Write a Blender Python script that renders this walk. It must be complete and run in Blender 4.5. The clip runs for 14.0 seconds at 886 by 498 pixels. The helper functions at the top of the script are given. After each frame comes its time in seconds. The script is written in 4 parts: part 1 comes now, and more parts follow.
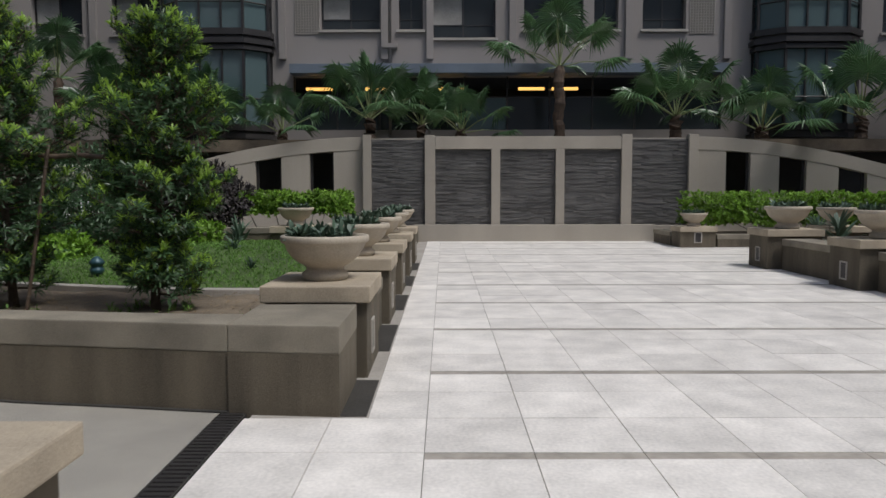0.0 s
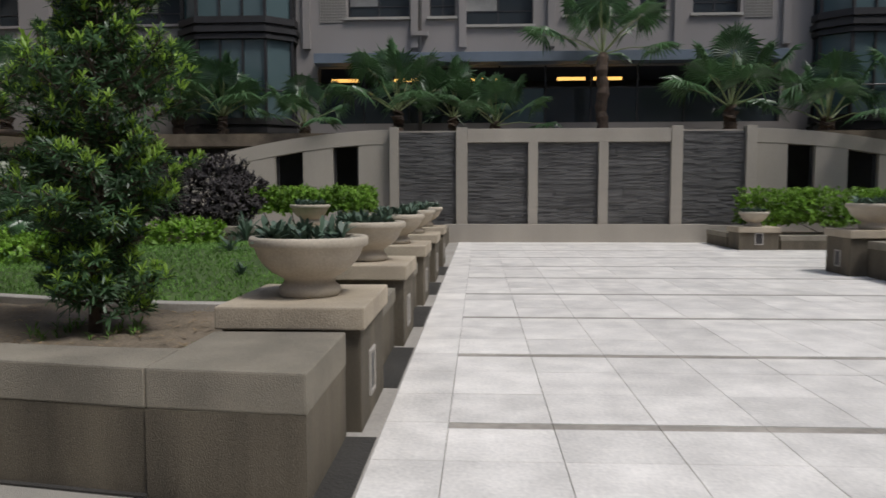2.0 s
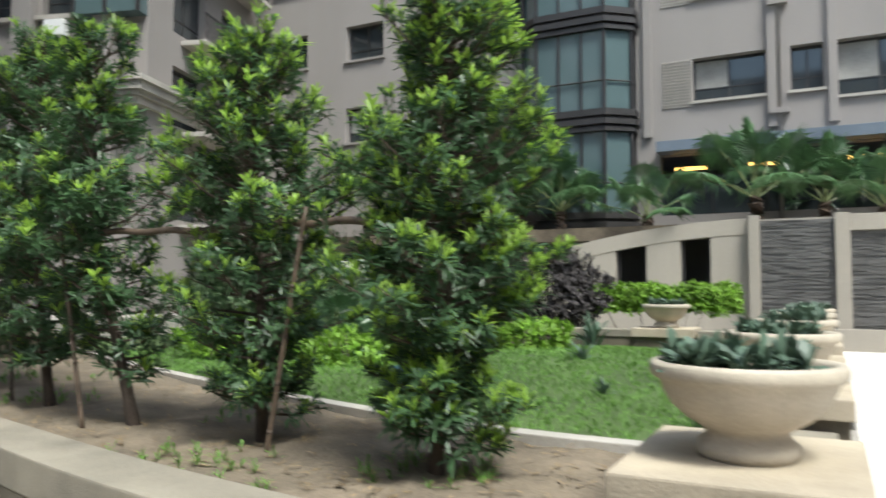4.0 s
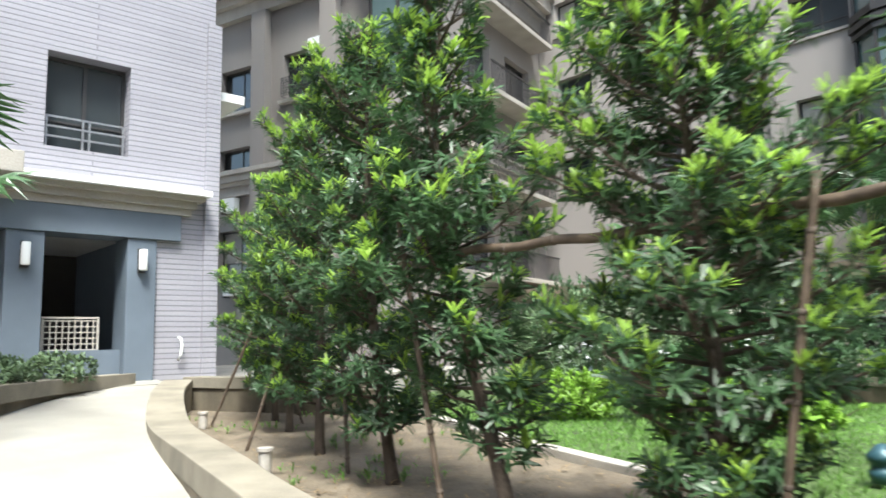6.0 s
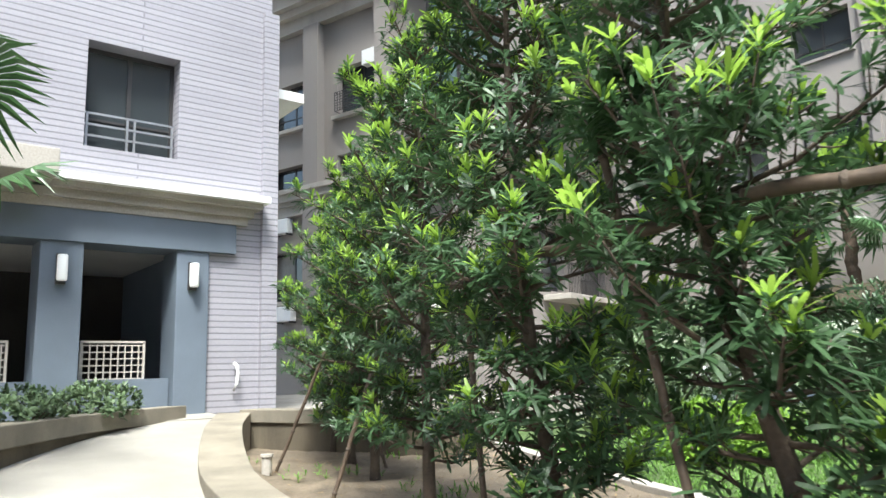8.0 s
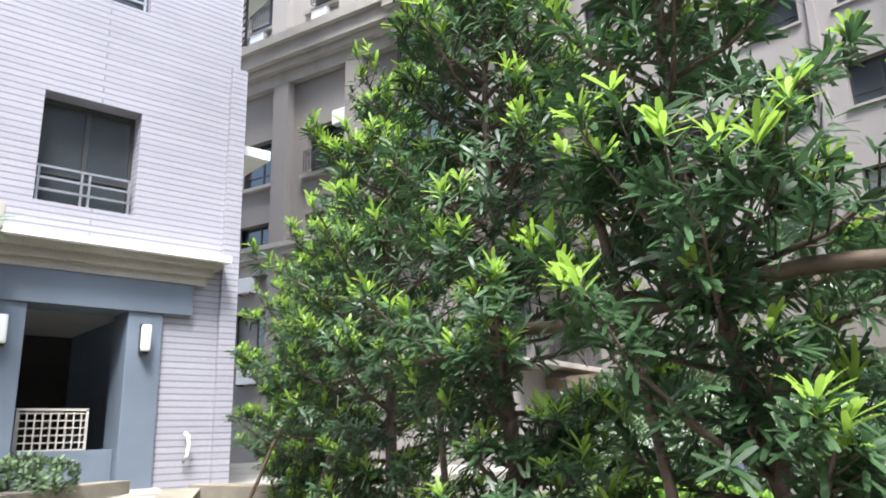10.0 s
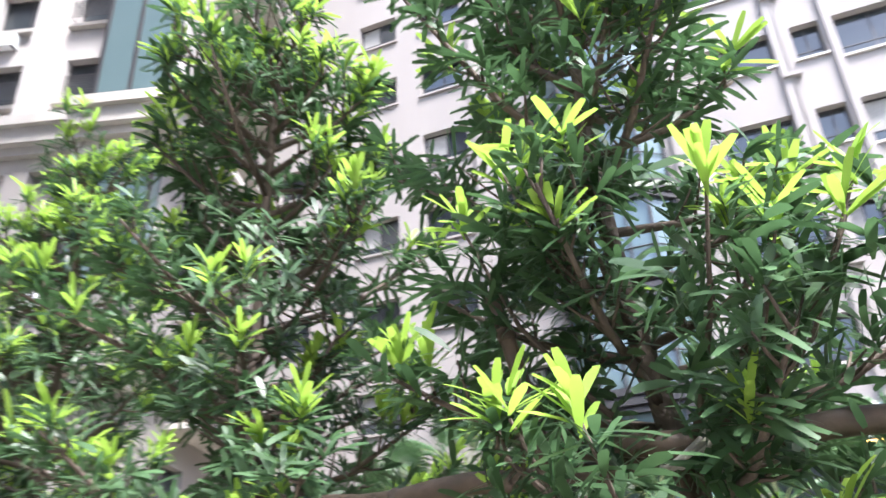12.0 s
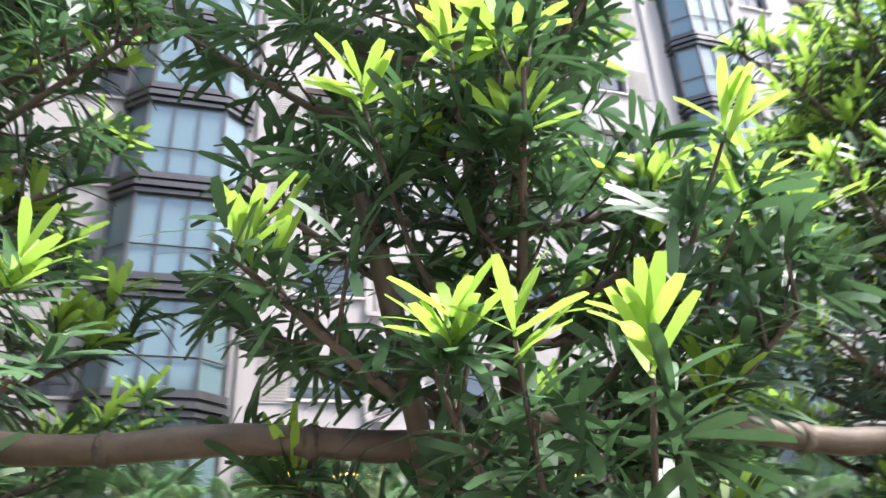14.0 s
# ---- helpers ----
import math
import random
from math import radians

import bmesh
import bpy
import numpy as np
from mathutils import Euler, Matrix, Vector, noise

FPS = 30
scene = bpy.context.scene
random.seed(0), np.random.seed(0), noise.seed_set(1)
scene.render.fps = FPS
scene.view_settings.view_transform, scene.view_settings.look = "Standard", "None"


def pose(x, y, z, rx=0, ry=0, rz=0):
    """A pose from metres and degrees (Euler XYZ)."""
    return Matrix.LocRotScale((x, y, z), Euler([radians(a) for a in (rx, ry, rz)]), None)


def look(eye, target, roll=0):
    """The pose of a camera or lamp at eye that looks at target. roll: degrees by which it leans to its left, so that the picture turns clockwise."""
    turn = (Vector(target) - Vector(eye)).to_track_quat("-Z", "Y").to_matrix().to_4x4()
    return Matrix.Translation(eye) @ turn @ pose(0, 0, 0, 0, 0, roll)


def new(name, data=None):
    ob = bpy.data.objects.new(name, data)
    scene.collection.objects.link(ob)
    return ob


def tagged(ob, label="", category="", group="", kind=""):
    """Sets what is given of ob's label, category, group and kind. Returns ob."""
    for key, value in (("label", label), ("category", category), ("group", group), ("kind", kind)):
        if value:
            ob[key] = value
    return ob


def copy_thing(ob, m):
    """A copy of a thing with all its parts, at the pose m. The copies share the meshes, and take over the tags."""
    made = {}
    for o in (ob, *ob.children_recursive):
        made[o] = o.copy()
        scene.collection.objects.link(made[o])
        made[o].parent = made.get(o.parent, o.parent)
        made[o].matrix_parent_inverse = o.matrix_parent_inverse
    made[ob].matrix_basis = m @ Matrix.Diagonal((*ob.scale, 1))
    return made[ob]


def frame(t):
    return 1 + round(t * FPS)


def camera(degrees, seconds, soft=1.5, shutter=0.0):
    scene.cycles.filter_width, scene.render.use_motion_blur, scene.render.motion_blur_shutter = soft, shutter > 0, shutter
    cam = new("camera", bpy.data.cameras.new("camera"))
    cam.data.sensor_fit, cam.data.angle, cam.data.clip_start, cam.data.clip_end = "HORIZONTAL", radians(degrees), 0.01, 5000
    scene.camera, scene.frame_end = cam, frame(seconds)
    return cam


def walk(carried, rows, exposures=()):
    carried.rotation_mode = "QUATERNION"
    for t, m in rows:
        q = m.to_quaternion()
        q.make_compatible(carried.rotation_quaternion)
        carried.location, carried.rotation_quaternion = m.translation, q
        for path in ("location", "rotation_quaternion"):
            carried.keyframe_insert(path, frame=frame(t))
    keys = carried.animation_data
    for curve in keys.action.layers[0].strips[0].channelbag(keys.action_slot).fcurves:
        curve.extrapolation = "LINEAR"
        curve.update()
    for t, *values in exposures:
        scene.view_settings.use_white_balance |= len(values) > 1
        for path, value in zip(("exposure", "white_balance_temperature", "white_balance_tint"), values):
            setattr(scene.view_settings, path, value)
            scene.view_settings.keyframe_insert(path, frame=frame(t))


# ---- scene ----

PATH = [
    (0, look((0.022, -0.085, 1.544), (0.019, 1.91, 1.393), -0.1)),
    (0.5, look((0.083, 0.343, 1.543), (0.079, 2.338, 1.391), -0.1)),
    (1, look((0.132, 0.742, 1.516), (0.124, 2.736, 1.364), -0.1)),
    (1.5, look((0.121, 1.182, 1.475), (0.098, 3.177, 1.324), -0.1)),
    (2, look((0.091, 1.647, 1.456), (-0.006, 3.639, 1.305), -0.1)),
    (2.5, look((0.016, 2.077, 1.455), (-0.243, 4.055, 1.313), -0.1)),
    (3, look((-0.124, 2.489, 1.471), (-0.551, 4.442, 1.421), -0.1)),
    (3.5, look((-0.35, 2.822, 1.48), (-1.014, 4.708, 1.521), 0.1)),
    (4, look((-0.723, 3.158, 1.473), (-1.647, 4.929, 1.582), 0.1)),
    (4.2, look((-0.883, 3.284, 1.48), (-1.886, 5.01, 1.605), 0.3)),
    (6.5, pose(-3.150, 4.370, 1.385, 98.00, 1.50, 51.30)),
    (7, pose(-3.620, 4.520, 1.375, 98.40, 1.53, 52.40)),
    (7.5, pose(-4.020, 4.620, 1.380, 98.65, 1.52, 52.00)),
    (8, pose(-4.400, 4.810, 1.385, 99.40, 1.53, 52.10)),
    (10.5, pose(-4.850, 5.120, 1.550, 107.20, 1.50, 46.60)),
    (11, pose(-5.129, 5.279, 1.585, 111.07, 1.66, 40.10)),
    (11.5, pose(-5.412, 5.408, 1.599, 114.36, 1.87, 32.81)),
    (12, pose(-5.677, 5.517, 1.628, 116.77, 2.42, 22.97)),
    (12.5, pose(-5.856, 5.676, 1.614, 117.05, 2.47, 12.89)),
    (13, pose(-6.007, 5.820, 1.620, 117.01, 2.49, 4.02)),
    (13.5, pose(-6.135, 5.889, 1.628, 116.66, 2.46, -5.06)),
    (14, pose(-6.301, 5.886, 1.639, 116.25, 2.35, -15.83)),
]
EXPOSURES = [(0, -0.25, 6250, 10), (2.5, -0.2, 6250, 10), (3.2, 0.2, 6300, 8), (4.2, 1.3, 6250, 2), (6.3, 1.83, 6250, 3), (8.2, 1.85, 6250, 4), (10.5, 2.0, 6100, 11), (12, 2.5, 6050, 14), (14, 2.4, 6200, 12)]
cam = camera(61.7, 14.0, shutter=0.5)
walk(cam, PATH, EXPOSURES)

# ---- light ----
world = bpy.data.worlds.new("sky")
scene.world = world
world.use_nodes = True
wn = world.node_tree.nodes
sky = wn.new("ShaderNodeTexSky")
sky.sky_type = "NISHITA"
sky.sun_disc = False
sky.sun_elevation, sky.sun_rotation = radians(60), radians(128)
sky.air_density, sky.dust_density = 1.2, 2.5
world.node_tree.links.new(sky.outputs[0], wn["Background"].inputs[0])
wn["Background"].inputs[1].default_value = 0.14
sun_data = bpy.data.lights.new("sun", "SUN")
sun_data.energy, sun_data.angle, sun_data.color = 2.7, radians(16), (1.0, 0.97, 0.92)
sun = new("sun", sun_data)
sun.matrix_world = look((18, -14, 40), (0, 0, 0))


# ---- materials ----
def material(name, colour, rough=0.8, metal=0.0, grain=40.0, stain=1.2, vary=0.25, bump=0.3, piece=0.0, tint=None, streak=False, through_light=0.0):
    """Two scales of variation over a base colour, with fine relief."""
    m = bpy.data.materials.new(name)
    m.use_nodes = True
    nt = m.node_tree
    n, l = nt.nodes, nt.links
    b = n["Principled BSDF"]
    b.inputs["Roughness"].default_value = rough
    b.inputs["Metallic"].default_value = metal
    geo = n.new("ShaderNodeNewGeometry")
    fine, coarse = n.new("ShaderNodeTexNoise"), n.new("ShaderNodeTexNoise")
    fine.inputs["Scale"].default_value, fine.inputs["Detail"].default_value = grain, 5
    coarse.inputs["Scale"].default_value, coarse.inputs["Detail"].default_value = stain, 6
    l.new(geo.outputs["Position"], fine.inputs["Vector"])
    if streak:
        mp = n.new("ShaderNodeMapping")
        mp.inputs["Scale"].default_value = (1.0, 1.0, 0.15)
        l.new(geo.outputs["Position"], mp.inputs[0])
        l.new(mp.outputs[0], coarse.inputs["Vector"])
    else:
        l.new(geo.outputs["Position"], coarse.inputs["Vector"])
    dark = tuple(c * (1 - vary * 1.6) for c in colour)
    light = tint or tuple(min(1, c * (1 + vary)) for c in colour)
    ramp = n.new("ShaderNodeMix")
    ramp.data_type = "RGBA"
    ramp.inputs[6].default_value, ramp.inputs[7].default_value = (*dark, 1), (*light, 1)
    add = n.new("ShaderNodeMath")
    add.operation = "MULTIPLY_ADD"
    add.inputs[1].default_value = 0.85
    l.new(fine.outputs[0], add.inputs[0])
    half = n.new("ShaderNodeMath")
    half.operation = "MULTIPLY_ADD"
    half.inputs[1].default_value, half.inputs[2].default_value = 1.3, -0.57
    l.new(coarse.outputs[0], half.inputs[0])
    l.new(half.outputs[0], add.inputs[2])
    factor = add.outputs[0]
    if piece:
        info = n.new("ShaderNodeObjectInfo")
        more = n.new("ShaderNodeMath")
        more.operation = "MULTIPLY_ADD"
        more.inputs[1].default_value = piece
        pick = n.new("ShaderNodeMath")
        pick.operation = "ADD"
        l.new(info.outputs["Random"], pick.inputs[0])
        l.new(geo.outputs["Random Per Island"], pick.inputs[1])
        wrap = n.new("ShaderNodeMath")
        wrap.operation = "FRACT"
        l.new(pick.outputs[0], wrap.inputs[0])
        l.new(wrap.outputs[0], more.inputs[0])
        l.new(factor, more.inputs[2])
        less = n.new("ShaderNodeMath")
        less.operation = "SUBTRACT"
        less.inputs[1].default_value = piece / 2
        l.new(more.outputs[0], less.inputs[0])
        factor = less.outputs[0]
    l.new(factor, ramp.inputs[0])
    l.new(ramp.outputs[2], b.inputs["Base Color"])
    if bump:
        bp = n.new("ShaderNodeBump")
        bp.inputs["Strength"].default_value, bp.inputs["Distance"].default_value = bump, 0.01
        l.new(fine.outputs[0], bp.inputs["Height"])
        l.new(bp.outputs[0], b.inputs["Normal"])
    if through_light:
        tr = n.new("ShaderNodeBsdfTranslucent")
        mx = n.new("ShaderNodeMixShader")
        mx.inputs[0].default_value = through_light
        l.new(ramp.outputs[2], tr.inputs[0])
        l.new(b.outputs[0], mx.inputs[1])
        l.new(tr.outputs[0], mx.inputs[2])
        l.new(mx.outputs[0], n["Material Output"].inputs[0])
    return m


def glass(name, colour, rough=0.05):
    m = bpy.data.materials.new(name)
    m.use_nodes = True
    b = m.node_tree.nodes["Principled BSDF"]
    b.inputs["Base Color"].default_value = (*colour, 1)
    b.inputs["Roughness"].default_value = rough
    b.inputs["Specular IOR Level"].default_value = 0.8
    return m


def glowing(name, colour, strength):
    m = bpy.data.materials.new(name)
    m.use_nodes = True
    b = m.node_tree.nodes["Principled BSDF"]
    b.inputs["Base Color"].default_value = (*colour, 1)
    b.inputs["Emission Color"].default_value = (*colour, 1)
    b.inputs["Emission Strength"].default_value = strength
    return m


def brick_material(name):
    """Narrow glazed wall tiles laid in courses, with pale joints."""
    m = material(name, (0.35, 0.34, 0.375), 0.5, grain=25, stain=0.5, vary=0.12, bump=0.1)
    n, l = m.node_tree.nodes, m.node_tree.links
    b = n["Principled BSDF"]
    old = b.inputs["Base Color"].links[0].from_socket
    geo = n.new("ShaderNodeNewGeometry")
    sep, com = n.new("ShaderNodeSeparateXYZ"), n.new("ShaderNodeCombineXYZ")
    l.new(geo.outputs["Position"], sep.inputs[0])
    s = n.new("ShaderNodeMath")
    s.operation = "ADD"
    l.new(sep.outputs[0], s.inputs[0])
    l.new(sep.outputs[1], s.inputs[1])
    l.new(s.outputs[0], com.inputs[0])
    l.new(sep.outputs[2], com.inputs[1])
    br = n.new("ShaderNodeTexBrick")
    br.inputs["Scale"].default_value = 1.0
    br.inputs["Brick Width"].default_value, br.inputs["Row Height"].default_value = 7.3, 0.088
    br.inputs["Mortar Size"].default_value = 0.012
    br.inputs["Color1"].default_value, br.inputs["Color2"].default_value = (0.97, 0.97, 0.97, 1), (0.88, 0.88, 0.89, 1)
    br.inputs["Mortar"].default_value = (0.6, 0.6, 0.62, 1)
    l.new(com.outputs[0], br.inputs["Vector"])
    mul = n.new("ShaderNodeMix")
    mul.data_type, mul.blend_type = "RGBA", "MULTIPLY"
    mul.inputs[0].default_value = 1
    l.new(old, mul.inputs[6])
    l.new(br.outputs["Color"], mul.inputs[7])
    l.new(mul.outputs[2], b.inputs["Base Color"])
    bp = n.new("ShaderNodeBump")
    bp.inputs["Distance"].default_value, bp.invert = 0.012, True
    l.new(br.outputs["Fac"], bp.inputs["Height"])
    l.new(bp.outputs[0], b.inputs["Normal"])
    return m


TILE = material("pale_stone_tile", (0.80, 0.765, 0.715), 0.42, grain=38, stain=2.6, vary=0.22, bump=0.1, piece=0.32)
BAND = material("worn_grey_stone", (0.37, 0.335, 0.29), 0.6, grain=14, stain=3, vary=0.3, bump=0.15)
JOINT = material("joint_mortar", (0.36, 0.335, 0.30), 0.95, vary=0.2)
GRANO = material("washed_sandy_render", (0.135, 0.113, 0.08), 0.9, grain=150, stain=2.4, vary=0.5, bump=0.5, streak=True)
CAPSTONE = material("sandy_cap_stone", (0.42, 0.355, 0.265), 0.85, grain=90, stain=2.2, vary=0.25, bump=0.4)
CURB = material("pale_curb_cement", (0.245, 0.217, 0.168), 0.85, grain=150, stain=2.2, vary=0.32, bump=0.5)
URN = material("cast_sandstone", (0.44, 0.385, 0.305), 0.8, grain=60, stain=3.5, vary=0.2, bump=0.3)
AGG = material("washed_pebble_paving", (0.33, 0.31, 0.27), 0.9, grain=160, stain=1.0, vary=0.24, bump=0.8)
# Dark fill of drain and slots, also the painted shade at the wall foot.
PIT = material("dark_gravel_and_shade", (0.04, 0.037, 0.032), 0.8, grain=50, vary=0.4, bump=1.0)
SOIL = material("dry_garden_soil", (0.17, 0.135, 0.095), 0.95, grain=35, stain=2.2, vary=0.42, bump=1.0)
LAWNB = material("lawn_earth", (0.06, 0.10, 0.025), 0.95, grain=30, stain=1.5, vary=0.4, bump=1.0)
GRASS = material("grass_blades", (0.15, 0.29, 0.055), 0.6, grain=6, stain=0.8, vary=0.35, bump=0, piece=0.6, through_light=0.35)
CONC = material("grey_facade_render", (0.27, 0.245, 0.23), 0.85, grain=30, stain=0.35, vary=0.1, bump=0.15, streak=True)
PALE = material("pale_facade_render", (0.42, 0.39, 0.365), 0.85, grain=30, stain=0.3, vary=0.1, bump=0.15, streak=True)
WALLC = material("garden_wall_render", (0.35, 0.315, 0.265), 0.85, grain=45, stain=0.7, vary=0.16, bump=0.3, streak=True)
SLATE = material("stacked_slate", (0.12, 0.115, 0.11), 0.75, grain=40, stain=2, vary=0.3, bump=0.6, piece=0.5)
BRICK = brick_material("purple_grey_wall_tile")
BLUEG = material("blue_grey_granite", (0.14, 0.17, 0.21), 0.5, grain=120, stain=1.2, vary=0.18, bump=0.05)
LEDGE = material("ledge_stone", (0.40, 0.37, 0.33), 0.8, grain=40, stain=1.0, vary=0.22, bump=0.2, streak=True)
WHITEP = material("white_paint", (0.75, 0.75, 0.74), 0.6, grain=30, vary=0.06, bump=0.05)
BRONZE = material("dark_bronze_aluminium", (0.045, 0.042, 0.042), 0.45, 0.3, grain=20, vary=0.2, bump=0.02)
STEEL = material("brushed_steel", (0.45, 0.45, 0.46), 0.35, 0.8, grain=30, vary=0.1, bump=0.02)
GLASS = glass("window_glass", (0.035, 0.042, 0.046))
BAYGLASS = glass("teal_bay_glass", (0.085, 0.125, 0.13), 0.08)
CURTAIN = material("pale_curtain", (0.32, 0.31, 0.29), 0.9, grain=20, stain=2, vary=0.2, bump=0.1)
# Near-black base colour carries the dimness of unlit rooms and openings.
DARKROOM = material("interior_shade_colour", (0.05, 0.047, 0.044), 0.9, vary=0.3)
BARK = material("grey_brown_bark", (0.095, 0.072, 0.055), 0.9, grain=45, stain=5, vary=0.35, bump=1.0)
BAMBOO = material("weathered_bamboo_pole", (0.10, 0.07, 0.048), 0.6, grain=30, stain=6, vary=0.4, bump=0.4)
CORD = material("pale_binding_cord", (0.5, 0.47, 0.41), 0.9, grain=90, vary=0.2)
LEAF = material("podocarpus_leaf", (0.061, 0.122, 0.05), 0.42, grain=5, stain=1.5, vary=0.35, bump=0, piece=0.6, through_light=0.35)
# Young leaf colour, also used to brighten crowns where the sun falls.
YOUNG = material("young_and_sunlit_leaf", (0.31, 0.48, 0.075), 0.45, grain=5, stain=1.5, vary=0.25, bump=0, piece=0.5, through_light=0.5)
PALMLEAF = material("fan_palm_leaf", (0.075, 0.15, 0.06), 0.3, grain=6, stain=1.0, vary=0.3, bump=0, piece=0.5, through_light=0.25)
PETIOLE = material("pale_leaf_stalk", (0.20, 0.24, 0.10), 0.5, grain=20, stain=4, vary=0.25, bump=0.1)
PALMTRUNK = material("fibrous_palm_trunk", (0.10, 0.07, 0.05), 0.95, grain=40, stain=8, vary=0.45, bump=1.0)
AGAVE = material("blue_green_agave", (0.085, 0.135, 0.09), 0.5, grain=8, stain=3, vary=0.25, bump=0, piece=0.5, through_light=0.1)
HEDGE = material("bright_hedge_leaf", (0.20, 0.36, 0.04), 0.5, grain=6, stain=2, vary=0.35, bump=0, piece=0.6, through_light=0.35)
PURPLE = material("dark_purple_leaf", (0.06, 0.052, 0.052), 0.85, grain=6, stain=2, vary=0.35, bump=0, piece=0.6, through_light=0.1)
SHRUB = material("grey_green_shrub_leaf", (0.12, 0.18, 0.085), 0.55, grain=6, stain=2, vary=0.3, bump=0, piece=0.6, through_light=0.25)
LAMPGLOW = glowing("warm_lamp_tube", (1.0, 0.55, 0.13), 1.6)
LAMPWHITE = glowing("opal_lamp_glass", (0.9, 0.9, 0.88), 0.06)
TEALPAINT = material("teal_lantern_paint", (0.03, 0.08, 0.10), 0.4, 0.2, vary=0.2)


# ---- mesh helpers ----
class Geo:
    """Collects vertices and faces for one mesh."""

    def __init__(self):
        self.v, self.f = [], []

    def add(self, verts, faces):
        k = len(self.v)
        self.v += [tuple(p) for p in verts]
        self.f += [tuple(i + k for i in q) for q in faces]
        return self

    def box(self, x0, y0, z0, x1, y1, z1):
        return self.add([(x0, y0, z0), (x1, y0, z0), (x1, y1, z0), (x0, y1, z0), (x0, y0, z1), (x1, y0, z1), (x1, y1, z1), (x0, y1, z1)],
                        [(3, 2, 1, 0), (4, 5, 6, 7), (0, 1, 5, 4), (1, 2, 6, 5), (2, 3, 7, 6), (3, 0, 4, 7)])

    def prism(self, poly, z0, z1):
        n = len(poly)
        return self.add([(x, y, z0) for x, y in poly] + [(x, y, z1) for x, y in poly],
                        [tuple(range(n - 1, -1, -1)), tuple(range(n, 2 * n))] + [(i, (i + 1) % n, n + (i + 1) % n, n + i) for i in range(n)])

    def lathe(self, profile, n=32, cx=0, cy=0, cz=0, wobble=0.0):
        pts, m = [], len(profile)
        for i in range(n):
            a = 2 * math.pi * i / n
            for r, z in profile:
                rr = r * (1 + wobble * noise.noise((math.cos(a) * 2, math.sin(a) * 2, z * 6 + cx)))
                pts.append((cx + rr * math.cos(a), cy + rr * math.sin(a), cz + z))
        return self.add(pts, [(i * m + j, ((i + 1) % n) * m + j, ((i + 1) % n) * m + j + 1, i * m + j + 1) for i in range(n) for j in range(m - 1)])

    def tube(self, pts, radii, n=8):
        pts = [Vector(p) for p in pts]
        if not hasattr(radii, "__len__"):
            radii = [radii] * len(pts)
        ring = []
        for i, p in enumerate(pts):
            d = (pts[min(i + 1, len(pts) - 1)] - pts[max(i - 1, 0)]).normalized()
            a = d.cross(Vector((0, 0, 1)) if abs(d.z) < 0.9 else Vector((1, 0, 0))).normalized()
            b = d.cross(a)
            ring += [p + (a * math.cos(2 * math.pi * k / n) + b * math.sin(2 * math.pi * k / n)) * radii[i] for k in range(n)]
        m = len(pts)
        faces = [(i * n + k, (i + 1) * n + k, (i + 1) * n + (k + 1) % n, i * n + (k + 1) % n) for i in range(m - 1) for k in range(n)]
        return self.add(ring, faces + [tuple(range(n)), tuple(range((m - 1) * n + n - 1, (m - 1) * n - 1, -1))])

    def sweep(self, left, right, z0, z1):
        """A wall between two plan lines; z1 may be one height or one for each station."""
        n = len(left)
        tops = z1 if hasattr(z1, "__len__") else [z1] * n
        pts = []
        for (a, b), (c, d), t in zip(left, right, tops):
            pts += [(a, b, z0), (c, d, z0), (c, d, t), (a, b, t)]
        faces = [(i * 4 + k, i * 4 + (k + 1) % 4, i * 4 + 4 + (k + 1) % 4, i * 4 + 4 + k) for i in range(n - 1) for k in range(4)]
        return self.add(pts, faces + [(3, 2, 1, 0), tuple(n * 4 - 4 + k for k in range(4))])

    def mesh(self, name, mat, smooth=False, bevel=0.0):
        me = bpy.data.meshes.new(name)
        me.from_pydata(self.v, [], self.f)
        bm = bmesh.new()
        bm.from_mesh(me)
        bmesh.ops.recalc_face_normals(bm, faces=bm.faces)
        if bevel:
            bmesh.ops.bevel(bm, geom=[e for e in bm.edges if e.is_manifold and e.calc_face_angle() > 0.5], offset=bevel, segments=2, affect="EDGES", profile=0.6)
        bm.to_mesh(me)
        bm.free()
        me.materials.append(mat)
        if smooth:
            me.polygons.foreach_set("use_smooth", [True] * len(me.polygons))
        return me


def part(name, geo, mat, parent=None, label="", smooth=False, bevel=0.0, at=None):
    me = geo if isinstance(geo, bpy.types.Mesh) else geo.mesh(name, mat, smooth, bevel)
    ob = new(name, me)
    if parent:
        ob.parent = parent
    if at:
        ob.location = at
    return tagged(ob, label)


def thing(name, at, label, category, group="", kind=""):
    ob = new(name)
    ob.location = at
    return tagged(ob, label, category, group, kind)


def structure(name, geo, mat, label="", smooth=False, bevel=0.0, category=""):
    return tagged(part(name, geo, mat, None, label, smooth, bevel), category=category, kind="structure")


def bezier_line(pts, n):
    """A smooth line through plan points (Catmull-Rom)."""
    out = []
    p = [Vector(q) for q in pts]
    p = [2 * p[0] - p[1]] + p + [2 * p[-1] - p[-2]]
    for i in range(1, len(p) - 2):
        for k in range(n):
            t = k / n
            a, b, c, d = p[i - 1:i + 3]
            out.append(tuple(0.5 * (2 * b + (c - a) * t + (2 * a - 5 * b + 4 * c - d) * t * t + (3 * b - a - 3 * c + d) * t ** 3)))
    return out + [tuple(p[-2])]


